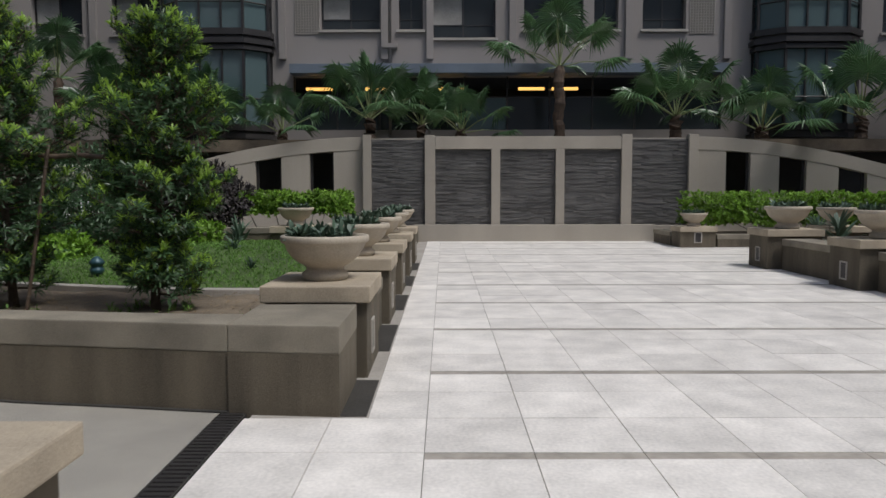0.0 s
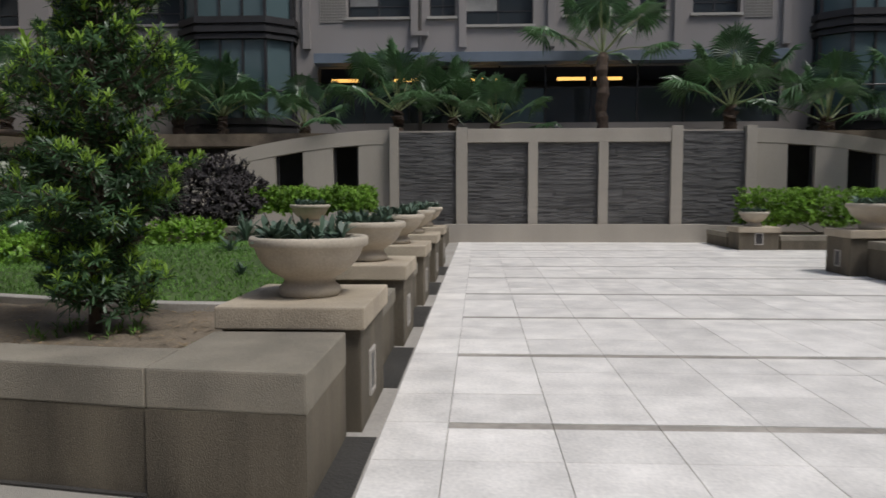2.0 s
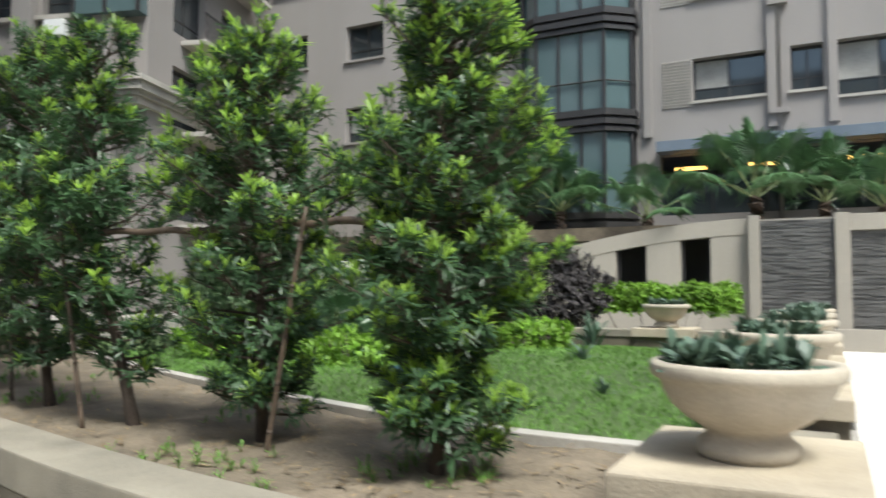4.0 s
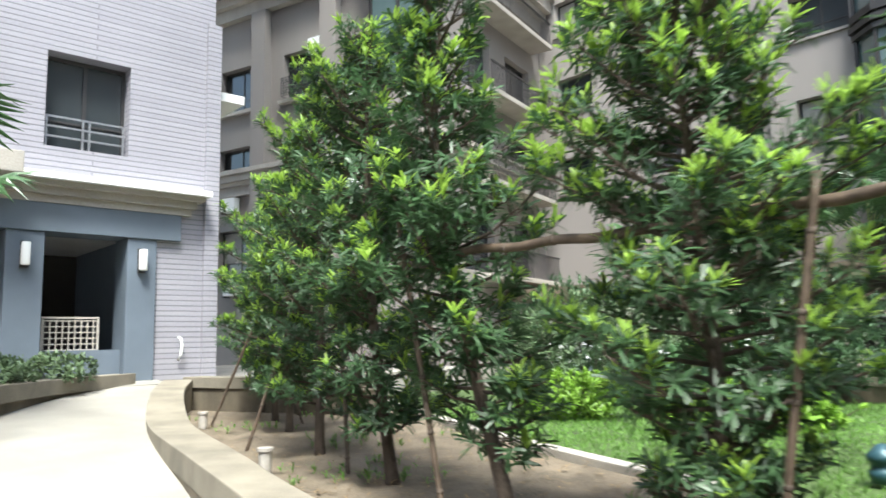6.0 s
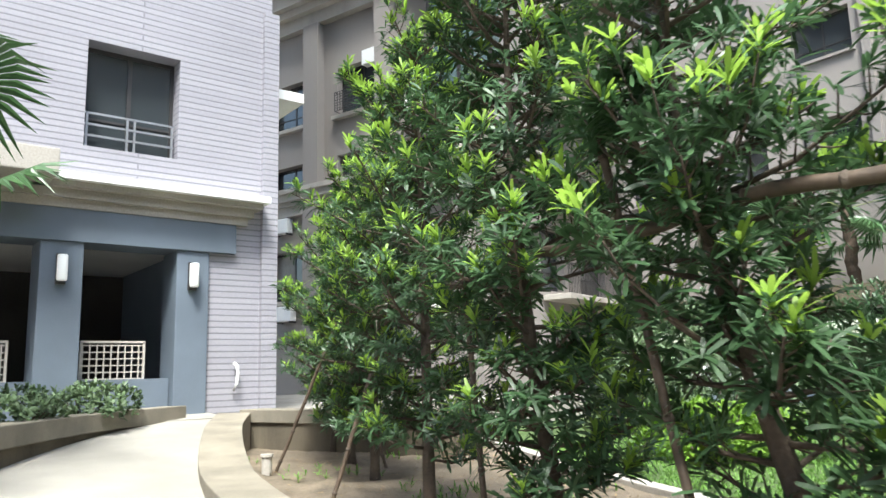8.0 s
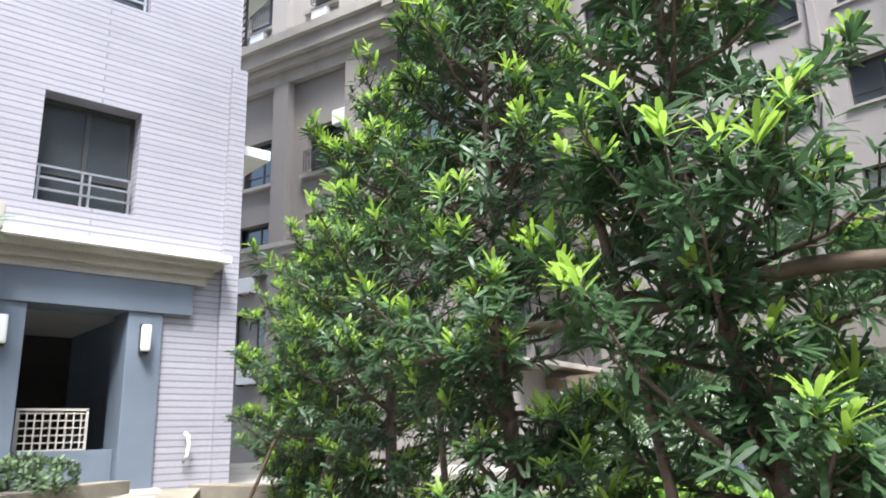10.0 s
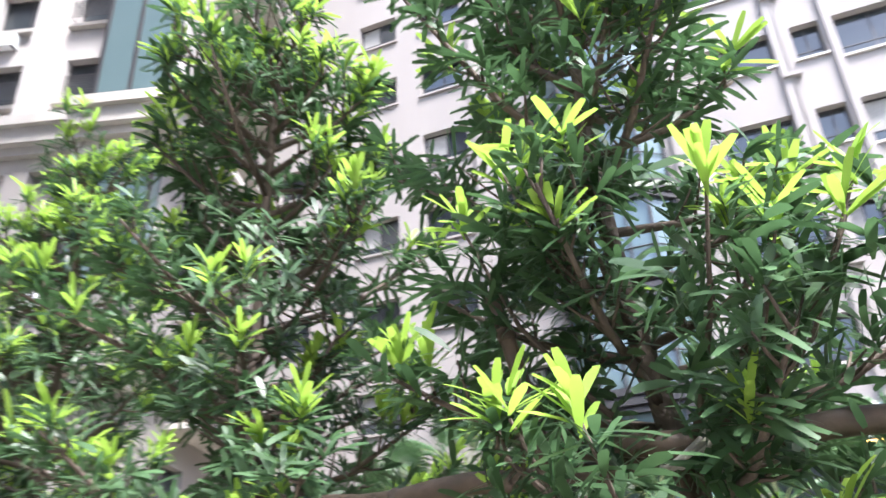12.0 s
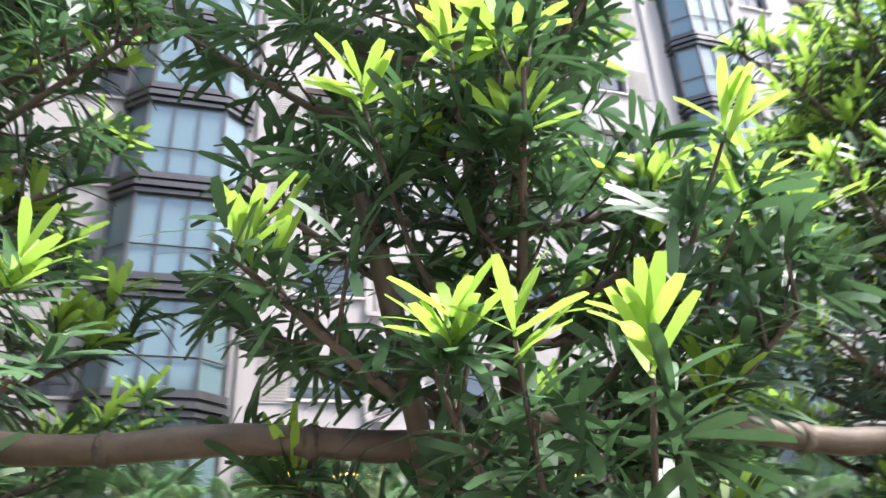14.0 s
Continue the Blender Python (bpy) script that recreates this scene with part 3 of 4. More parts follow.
def window(axis, at, h, parent, style=0):
    """A recessed sliding window: frame, mullion, glass, sill."""
    w, t = h[2] - h[0], h[3] - h[1]
    key = (axis, round(w, 2), round(t, 2), style)
    if key not in WIN_CACHE:
        fr, gl, cu = Geo(), Geo(), Geo()
        for a, b, c, d in ((0, 0, w, 0.06), (0, t - 0.06, w, t), (0, 0.06, 0.05, t - 0.06), (w - 0.05, 0.06, w, t - 0.06), (w / 2 - 0.03, 0.06, w / 2 + 0.03, t - 0.06)):
            fr.box(a, 0, b, c, 0.06, d)
        tr = Geo().box(0.05, 0.005, t * 0.3, w - 0.05, 0.055, t * 0.3 + 0.035).mesh("transom", BRONZE)
        gl.box(0.02, 0.025, 0.02, w - 0.02, 0.04, t - 0.02)
        for k in range(5):
            x = 0.07 + k * (w / 2 - 0.12) / 5
            cu.box(x, 0.012 + 0.005 * (k % 2), t * 0.3 + 0.04, x + (w / 2 - 0.12) / 5, 0.024, t - 0.07)
        ra = Geo()
        if style == 1:
            for z in (0.18, 0.34, 0.5):
                ra.box(0.02, -0.16, z, w - 0.02, -0.135, z + 0.03)
            for x in (0.04, w / 2 - 0.06, w / 2 + 0.04, w - 0.07):
                ra.box(x, -0.16, 0, x + 0.03, -0.135, 0.53)
        WIN_CACHE[key] = (fr.mesh("window_frame", BRONZE), gl.mesh("pane", GLASS), ra.mesh("railing", STEEL) if style == 1 else None, cu.mesh("curtain", CURTAIN), tr)
    fm, gm, rm, cm, tm = WIN_CACHE[key]
    ob = part("window", fm, BRONZE, parent)
    part("pane", gm, GLASS, ob)
    part("transom", tm, BRONZE, ob)
    if style == 0 and int(h[0] * 7 + h[1] * 3) % 3 == 0:
        part("curtain", cm, CURTAIN, ob, "pale drawn curtain")
    if rm:
        part("railing", rm, STEEL, ob, "thin steel railing")
    if axis == "y":
        ob.location = (h[0], at + 0.3, h[1])
    else:
        ob.location, ob.rotation_euler = (at - 0.28, h[0], h[1]), (0, 0, radians(90))
    return ob


def bay(parent, x0, x1, yf, z0, storeys, H):
    """A canted glass bay with dark moulded bands at each floor."""
    mid, dep, cut = (x0 + x1) / 2, 1.1, 0.75
    poly = lambda o: [(x0 - o, yf + 0.02), (x0 - o, yf - 0.45 - o * 0.5), (x0 + cut - o * 0.4, yf - dep - o), (x1 - cut + o * 0.4, yf - dep - o), (x1 + o, yf - 0.45 - o * 0.5), (x1 + o, yf + 0.02)]
    glass_mesh = Geo().prism(poly(-0.06), 0, H - 0.75).mesh("bay_glazing", BAYGLASS)
    bandg = Geo()
    for o, a, b in ((0.10, 0.0, 0.14), (0.0, 0.14, 0.22), (0.16, 0.22, 0.40), (0.02, 0.40, 0.52), (0.12, 0.52, 0.74)):
        bandg.prism(poly(o), a, b)
    band_mesh = bandg.mesh("moulded_band", BRONZE)
    fr = Geo()
    P = poly(0.0)
    for i, (x, y) in enumerate(P):
        fr.box(x - 0.045, y - 0.045, 0, x + 0.045, y + 0.045, H - 0.75)
    for k in (1, 2):
        x = P[2][0] + (P[3][0] - P[2][0]) * k / 3
        fr.box(x - 0.03, P[2][1] - 0.02, 0, x + 0.03, P[2][1] + 0.07, H - 0.75)
    for (a, b), (c, d) in zip(P, P[1:]):
        fr.tube([(a, b, 0.95), (c, d, 0.95)], 0.03, 4)
    frame_mesh = fr.mesh("bay_frame", BRONZE)
    for s in range(storeys):
        part("moulded_band", band_mesh, BRONZE, parent, "dark moulded metal band", at=(0, 0, z0 + s * H - 0.37))
        b = part("bay_glazing", glass_mesh, BAYGLASS, parent, "teal tinted bay glass", at=(0, 0, z0 + s * H + 0.37))
        part("bay_frame", frame_mesh, BRONZE, b)


H = 3.4
NY0 = 28.0
north = thing("north_building", (0, 0, 0), "tall grey rendered apartment building with dark canted glass bays", "apartment building")
holes, lattice = [], []
for s in range(9):
    z = 7.03 + s * H
    for a, b, c, d in ((-4.55, 0.55, -2.35, 1.95), (-1.65, 0.55, -0.75, 1.95), (-0.45, 0.25, 1.95, 1.95), (7.4, 0.55, 9.0, 1.95), (3.0, 0.55, 5.2, 1.95), (5.6, 0.55, 6.5, 1.95),
                       (-12.3, 0.4, -10.5, 1.85), (-15.3, 0.4, -13.4, 1.85), (-18.2, 0.4, -16.4, 1.85), (-22.0, 0.4, -20.2, 1.85), (-25.0, 0.4, -23.2, 1.85), (-28.0, 0.4, -26.2, 1.85), (-31.0, 0.4, -29.2, 1.85), (16.3, 0.4, 18.0, 1.85), (19.4, 0.4, 21.3, 1.85)):
        holes.append((a, z + b, c, z + d))
    lattice += [(-5.5, z + 0.4, -4.6, z + 1.95), (9.15, z + 0.4, 10.1, z + 1.95)]
holes_all = holes + [(-5.6, 3.9, 10.4, 5.88)]
part("wall", facade(Geo(), "y", NY0, 0.4, -34, 24, 2.9, 7.03 + 9 * H, holes_all), CONC, north)
for h in holes:
    window("y", NY0, h, north)
part("inner_wall", Geo().box(-34, NY0 + 6, 2.9, 24, NY0 + 6.2, 40), DARKROOM, north, "interior wall coloured near-black for the unlit rooms")
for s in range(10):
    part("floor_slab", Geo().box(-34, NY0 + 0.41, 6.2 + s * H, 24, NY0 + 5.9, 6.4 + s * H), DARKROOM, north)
part("fascia", Geo().box(-5.6, NY0 - 0.7, 5.9, 10.4, NY0 - 0.002, 6.24), BLUEG, north, "blue-grey metal canopy fascia", bevel=0.01)
for x0, x1 in ((-10.25, -6.4), (11.5, 15.2)):
    bay(north, x0, x1, NY0, 4.2 - 0.55, 10, H)
gl = Geo()
for i in range(11):
    x = -5.6 + i * 1.6
    gl.box(x - 0.03, NY0 + 0.1, 3.9, x + 0.03, NY0 + 0.18, 5.88)
gl.box(-5.6, NY0 + 0.1, 5.1, 10.4, NY0 + 0.16, 5.16)
part("shopfront_frame", gl, BRONZE, north)
for i in range(10):
    if i != 4:
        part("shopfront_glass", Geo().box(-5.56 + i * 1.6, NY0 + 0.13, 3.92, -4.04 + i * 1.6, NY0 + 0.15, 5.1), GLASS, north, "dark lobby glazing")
part("shopfront_glass", Geo().box(0.85, NY0 + 0.13, 3.92, 2.35, NY0 + 0.15, 5.1), BAYGLASS, north, "tinted lobby glazing")
for x in (-5.3, -3.0, -0.2, 2.9, 4.2):
    part("strip_lamp", Geo().box(x, NY0 + 0.9, 5.5, x + 1.0, NY0 + 1.05, 5.6), LAMPGLOW, north, "lit warm strip lamp")
lat = Geo()
for i in range(10):
    lat.box(i * 0.1, 0, 0, i * 0.1 + 0.022, 0.03, 1.55)
for i in range(16):
    lat.box(0, 0.002, i * 0.1, 0.92, 0.028, i * 0.1 + 0.022)
lat_mesh = lat.mesh("lattice", LEDGE)
for a, b, c, d in lattice:
    part("lattice", lat_mesh, WHITEP, north, "pale balcony lattice", at=(a, NY0 - 0.035, b))
pipe = Geo().tube([(-1.98, NY0 - 0.08, 3.4), (-1.98, NY0 - 0.08, 37)], 0.06, 8)
part("drain_pipe", pipe, CONC, north, smooth=True)
AC = Geo().box(0, 0, 0, 0.75, 0.3, 0.55)
ac_mesh = AC.mesh("air_conditioner", WHITEP, bevel=0.02)
for s in range(9):
    part("sill_box", Geo().box(-2.25, NY0 - 0.25, 6.9 + s * H, -1.7, NY0 - 0.002, 7.05 + s * H), CONC, north)

for x in (-13.1, -10.35, -6.1, -2.3, -0.62, 2.45, 6.75, 10.4, 15.4):
    part("pilaster", Geo().box(x, NY0 - 0.14, 6.5, x + 0.26, NY0 - 0.002, 37), CONC, north, bevel=0.01)
for h in holes:
    part("window_sill", Geo().box(h[0] - 0.08, NY0 - 0.1, h[1] - 0.09, h[2] + 0.08, NY0 - 0.002, h[1]), LEDGE if h[0] > -5 else CONC, north)

# west building B, with its stepped corner
wb = thing("corner_building", (0, 0, 0), "grey-brown apartment building with moulded string courses and balconies", "apartment building")
holesS, holesE = [], []
BH = 3.3
for s in range(11):
    z = 3.6 + s * BH
    for x in (-42, -38.5, -34.5, -31, -27.5, -24.5):
        holesS.append((x, z + 0.5, x + 2.1, z + 2.35))
    for y in (21.5, 25.0):
        holesE.append((y, z + 0.3, y + 2.2, z + 2.4))
part("wall", facade(Geo(), "y", 20.0, 0.4, -46, -20.5, 0, 15.0, [h for h in holesS if h[3] < 15]), CONC, wb)
part("wall", facade(Geo(), "y", 20.0, 0.4, -46, -20.5, 15.0, 40, [h for h in holesS if h[1] > 15]), PALE, wb)
holesS = [h for h in holesS if h[3] < 15 or h[1] > 15]
pivot = Matrix.Translation((-20.5, 20, 0))
wb.matrix_basis = pivot @ pose(0, 0, 0, 0, 0, 17) @ pivot.inverted()
part("wall", facade(Geo(), "x", -20.5, 0.4, 20.41, 28.4, 0, 40, holesE), CONC, wb)
for h in holesS:
    window("y", 20.0, h, wb)
for h in holesE:
    window("x", -20.5, h, wb)
part("inner_wall", Geo().box(-45, 23, 0, -23.5, 23.2, 40), DARKROOM, wb)
part("inner_wall", Geo().box(-23.4, 20.5, 0, -23.2, 28, 40), DARKROOM, wb)
for z, k in ((7.4, 0.5), (14.5, 1.0), (28.0, 0.8)):
    for o, a, b in ((0.3, 0, 0.5), (0.55, 0.5, 0.8), (0.8, 0.8, 1.35), (1.0, 1.35, 1.7)):
        o, a, b = o * k, a * k, b * k
        part("string_course", Geo().prism([(-46, 20.0), (-46, 20 - o), (-23.0, 20 - o), (-23.0, 19.4 - o), (-20.5 + o, 19.4 - o), (-20.5 + o, 28), (-20.5, 28), (-20.5, 20.0)], z + a, z + b), LEDGE, wb, "moulded stone string course")
part("corner_bay", Geo().box(-22.9, 19.45, 10.5, -20.55, 20.0, 14.5), BAYGLASS, wb, "teal glazed corner bay")
part("corner_bay", Geo().box(-22.9, 19.45, 16.3, -20.55, 20.0, 27.9), BAYGLASS, wb, "teal glazed corner bay")
for x in (-22.95, -21.8, -20.62):
    part("bay_post", Geo().box(x, 19.4, 10.5, x + 0.12, 19.5, 27.9), BRONZE, wb)
for x in (-43.5, -40, -36.3, -32.7, -29.2, -25.8):
    part("pilaster", Geo().box(x, 19.7, 16.2, x + 0.8, 20.0, 40), PALE, wb)
for s in range(10):
    z = 3.55 + s * BH
    part("balcony_slab", Geo().box(-20.49, 22, z, -19.5, 27.5, z + 0.18), LEDGE, wb, bevel=0.02)
    rail = Geo()
    for i in range(46):
        rail.box(-19.56, 22 + i * 0.12, z + 0.18, -19.54, 22.02 + i * 0.12, z + 1.1)
    rail.box(-19.58, 22, z + 1.1, -19.52, 27.5, z + 1.15)
    part("railing", rail, BRONZE, wb)
for x, z in ((-26.0, 12.2), (-33, 8.9), (-29.2, 15.5), (-36.5, 12.2)):
    part("air_conditioner", ac_mesh, WHITEP, wb, "white window air conditioner", at=(x, 19.65, z))

cage = Geo()
for i in range(8):
    cage.box(0, -0.02, i * 0.1, 1.3, 0.0, i * 0.1 + 0.018)
for i in range(11):
    cage.box(i * 0.128, -0.018, 0, i * 0.128 + 0.018, 0.002, 0.72)
for x in (0.0, 1.28):
    cage.box(x, 0.0, 0.0, x + 0.02, 0.42, 0.02).box(x, 0.0, 0.7, x + 0.02, 0.42, 0.72)
cage_mesh = cage.mesh("window_cage", BRONZE)
pick = random.Random(12)
for h in holesS:
    part("sill", Geo().box(h[0] - 0.12, 19.78, h[1] - 0.14, h[2] + 0.12, 20.0, h[1]), LEDGE, wb, "projecting stone sill")
    if h[1] > 30:
        continue
    if pick.random() < 0.6:
        tagged(part("window_cage", cage_mesh, BRONZE, wb, "dark metal window cage", at=(h[0] + pick.uniform(0.1, 0.6), 19.56, h[1] + 0.02)), kind="stuff")
    if pick.random() < 0.6:
        unit = part("air_conditioner", ac_mesh, WHITEP, wb, "white window air conditioner", at=(h[0] + pick.uniform(0.1, 1.0), 19.68, h[1] - 0.75))
        for x in (0.0, 0.68):
            part("bracket", Geo().box(x, 0.0, -0.06, x + 0.05, 0.32, 0.0), BRONZE, unit)
for x in (-39.9, -36.0, -32.3, -28.9, -25.4, -22.3):
    part("pier", Geo().box(x, 19.62, 0.0, x + 0.75, 20.0, 14.5), CONC, wb, bevel=0.02)

# west building A, tiled, with the entrance
AX = -15.0
wa = thing("tiled_building", (0, 0, -0.1), "apartment building clad in purple-grey wall tiles over a blue-grey granite entrance", "apartment building")
hA = []
for s in range(10):
    z = 4.65 + s * 3.15
    hA.append((6.98, z, 8.25, z + 1.53))
    hA.append((3.9, z - 0.1, 5.5, z + 1.8))
    hA.append((-0.5, z, 1.0, z + 1.53))
part("wall", facade(Geo(), "x", AX, 0.45, -10, 9.71, 3.95, 37, hA), BRICK, wa)
part("wall", Geo().box(AX - 0.45, 8.75, 0.5, AX, 9.71, 3.95), BRICK, wa)
part("wall", Geo().box(-32, 9.26, 0.5, AX - 0.46, 9.71, 37), BRICK, wa)
part("pilaster", Geo().box(AX - 0.6, 9.55, 0.5, AX + 0.09, 9.80, 7.3), BRICK, wa)
for h in hA:
    window("x", AX, h, wa, 1)
    part("reveal", Geo().box(AX - 1.6, h[0] - 0.3, h[1] - 0.3, AX - 1.5, h[2] + 0.3, h[3] + 0.3), CURTAIN, wa, "pale curtain behind the glass")
for o, a, b in ((0.12, 3.74, 3.86), (0.2, 3.86, 3.98), (0.32, 3.98, 4.06), (0.42, 4.06, 4.16)):
    part("ledge", Geo().prism([(AX - 0.2, -10), (AX + o, -10), (AX + o, 9.2 + o * 0.8), (AX - 0.2, 9.2 + o * 0.8)], a, b), LEDGE if b < 4.1 else WHITEP, wa, "moulded stone ledge")
part("balcony", Geo().box(AX + 0.02, -10, 3.98, AX + 0.9, 6.55, 4.3), LEDGE, wa, bevel=0.02)
part("beam", Geo().box(AX - 0.5, -10, 3.30, AX + 0.1, 9.13, 3.74), BLUEG, wa, "blue-grey granite lintel", bevel=0.01)
for y0, y1 in ((8.27, 8.74), (6.53, 7.05), (3.2, 3.8), (0.2, 0.8)):
    part("column", Geo().box(AX - 0.55, y0, 0.5, AX + 0.06, y1, 3.3), BLUEG, wa, "blue-grey granite column", bevel=0.015)
part("parapet", Geo().box(AX - 0.35, -10, 0.5, AX - 0.1, 8.26, 1.50), BLUEG, wa, "granite parapet")
part("lobby_wall", Geo().box(AX - 5, -10, 0.5, AX - 4.8, 9.4, 4), DARKROOM, wa, "lobby wall coloured near-black for the shade inside")
part("lobby_wall", Geo().box(AX - 4.7, 8.8, 0.5, AX - 0.6, 9.0, 4), BLUEG, wa)
part("lobby_ceiling", Geo().box(AX - 4.8, -10, 3.5, AX - 0.6, 9.4, 3.6), WHITEP, wa)
part("canopy", Geo().box(AX - 1.6, 9.72, 6.05, AX - 0.3, 10.45, 6.22), WHITEP, wa, "white window canopy", bevel=0.01)
part("canopy", Geo().box(AX - 1.6, 9.72, 9.2, AX - 0.3, 10.45, 9.37), WHITEP, wa, bevel=0.01)
for z in (5.0, 8.15):
    g = Geo()
    for i in range(7):
        g.box(AX - 1.4, 10.0, z + i * 0.13, AX - 0.5, 10.02, z + i * 0.13 + 0.02)
    for x in (AX - 1.4, AX - 0.95, AX - 0.52):
        g.box(x, 9.99, z - 0.05, x + 0.02, 10.03, z + 0.9)
    for x in (AX - 1.4, AX - 0.52):
        g.box(x, 9.7, z + 0.3, x + 0.02, 10.0, z + 0.32)
    part("window_grille", g, BRONZE, wa, "dark window grille")
for y in (8.52, 6.81):
    lamp = thing("wall_lamp", (AX + 0.06, y - 0.03, 2.84), "white opal wall lamp on a dark bracket", "lamp", "entrance lamps")
    part("bracket", Geo().box(0, -0.06, -0.21, 0.04, 0.06, 0.19), BRONZE, lamp)
    part("shade", Geo().lathe([(0.0, -0.17), (0.055, -0.17), (0.065, -0.15), (0.065, 0.15), (0.055, 0.17), (0.0, 0.17)], 16, cx=0.1), LAMPWHITE, lamp, "opal white cylinder", smooth=True)
for y0, w in ((7.14, 0.78), (5.3, 0.95)):
    gp_ = thing("trellis_panel", (AX - 0.2, y0, 1.40), "pale lattice panel standing on the parapet", "trellis", "trellis panels")
    g = Geo()
    for i in range(int(w / 0.09) + 1):
        g.box(-0.01, i * 0.09, 0, 0.012, i * 0.09 + 0.016, 0.47)
    for i in range(6):
        g.box(-0.012, 0, i * 0.09, 0.01, w, i * 0.09 + 0.016)
    part("lattice", g, LEDGE, gp_)
    part("panel_frame", Geo().box(-0.02, -0.03, 0.0, 0.02, 0, 0.5).box(-0.02, w, 0, 0.02, w + 0.03, 0.5).box(-0.02, -0.03, 0.49, 0.02, w + 0.03, 0.52), LEDGE, gp_)
hook = thing("pipe_hook", (AX + 0.05, 9.15, 1.45), "short white pipe bend fixed to the tiled wall", "pipe")
part("pipe", Geo().tube([(0, 0, -0.25), (0.06, 0.02, -0.15), (0.08, 0.03, 0), (0.06, 0.02, 0.1), (0, 0, 0.14)], 0.025, 8), WHITEP, hook, smooth=True)

# plain blocks that close the court behind the walker
structure("wall_south", Geo().box(-40, -24, 0, 40, -23, 22), PALE, "plain rendered building behind the walker", category="wall")
structure("wall_east", Geo().box(27, -24, 0, 28, 30, 26), PALE, "plain rendered building on the east", category="wall")

# ---- left-hand bed of the path ----
lb = [p for p in south if p[0] < -4.9]
lb_in = [(x - 0.22, y + 0.0) if i == 0 else (x - 0.05, y - 0.33) for i, (x, y) in enumerate(lb)]
kerb = thing("kerb_wall", (0, 0, 0), "curved low wall with a pale overhanging top beside the path", "low wall")
lb_face = [(x + 0.0, y - 0.06) for x, y in lb]
part("wall_face", Geo().sweep(lb_face, lb_in, -0.3, 0.83), GRANO, kerb)
part("wall_cap", Geo().sweep(lb, [(x, y - 0.03) for x, y in lb_in], 0.83, 1.03), CURB, kerb, "pale cement cap", bevel=0.012)
structure("planting_bed_west", Geo().prism([(x, y) for x, y in lb_in] + [(-14.7, 2), (-8, -3)], 0.0, 0.88), SOIL, "soil of the bed before the entrance", category="soil")
near = thing("near_wall", (0, 0, 0), "low rendered wall end with a thick sandy cap", "low wall")
part("wall_face", Geo().box(-3.6, 0.4, -0.2, -1.50, 2.76, 0.50), GRANO, near)
part("wall_cap", Geo().box(-3.65, 0.35, 0.50, -1.42, 2.82, 0.64), CAPSTONE, near, "thick sandy cap slab", bevel=0.015)


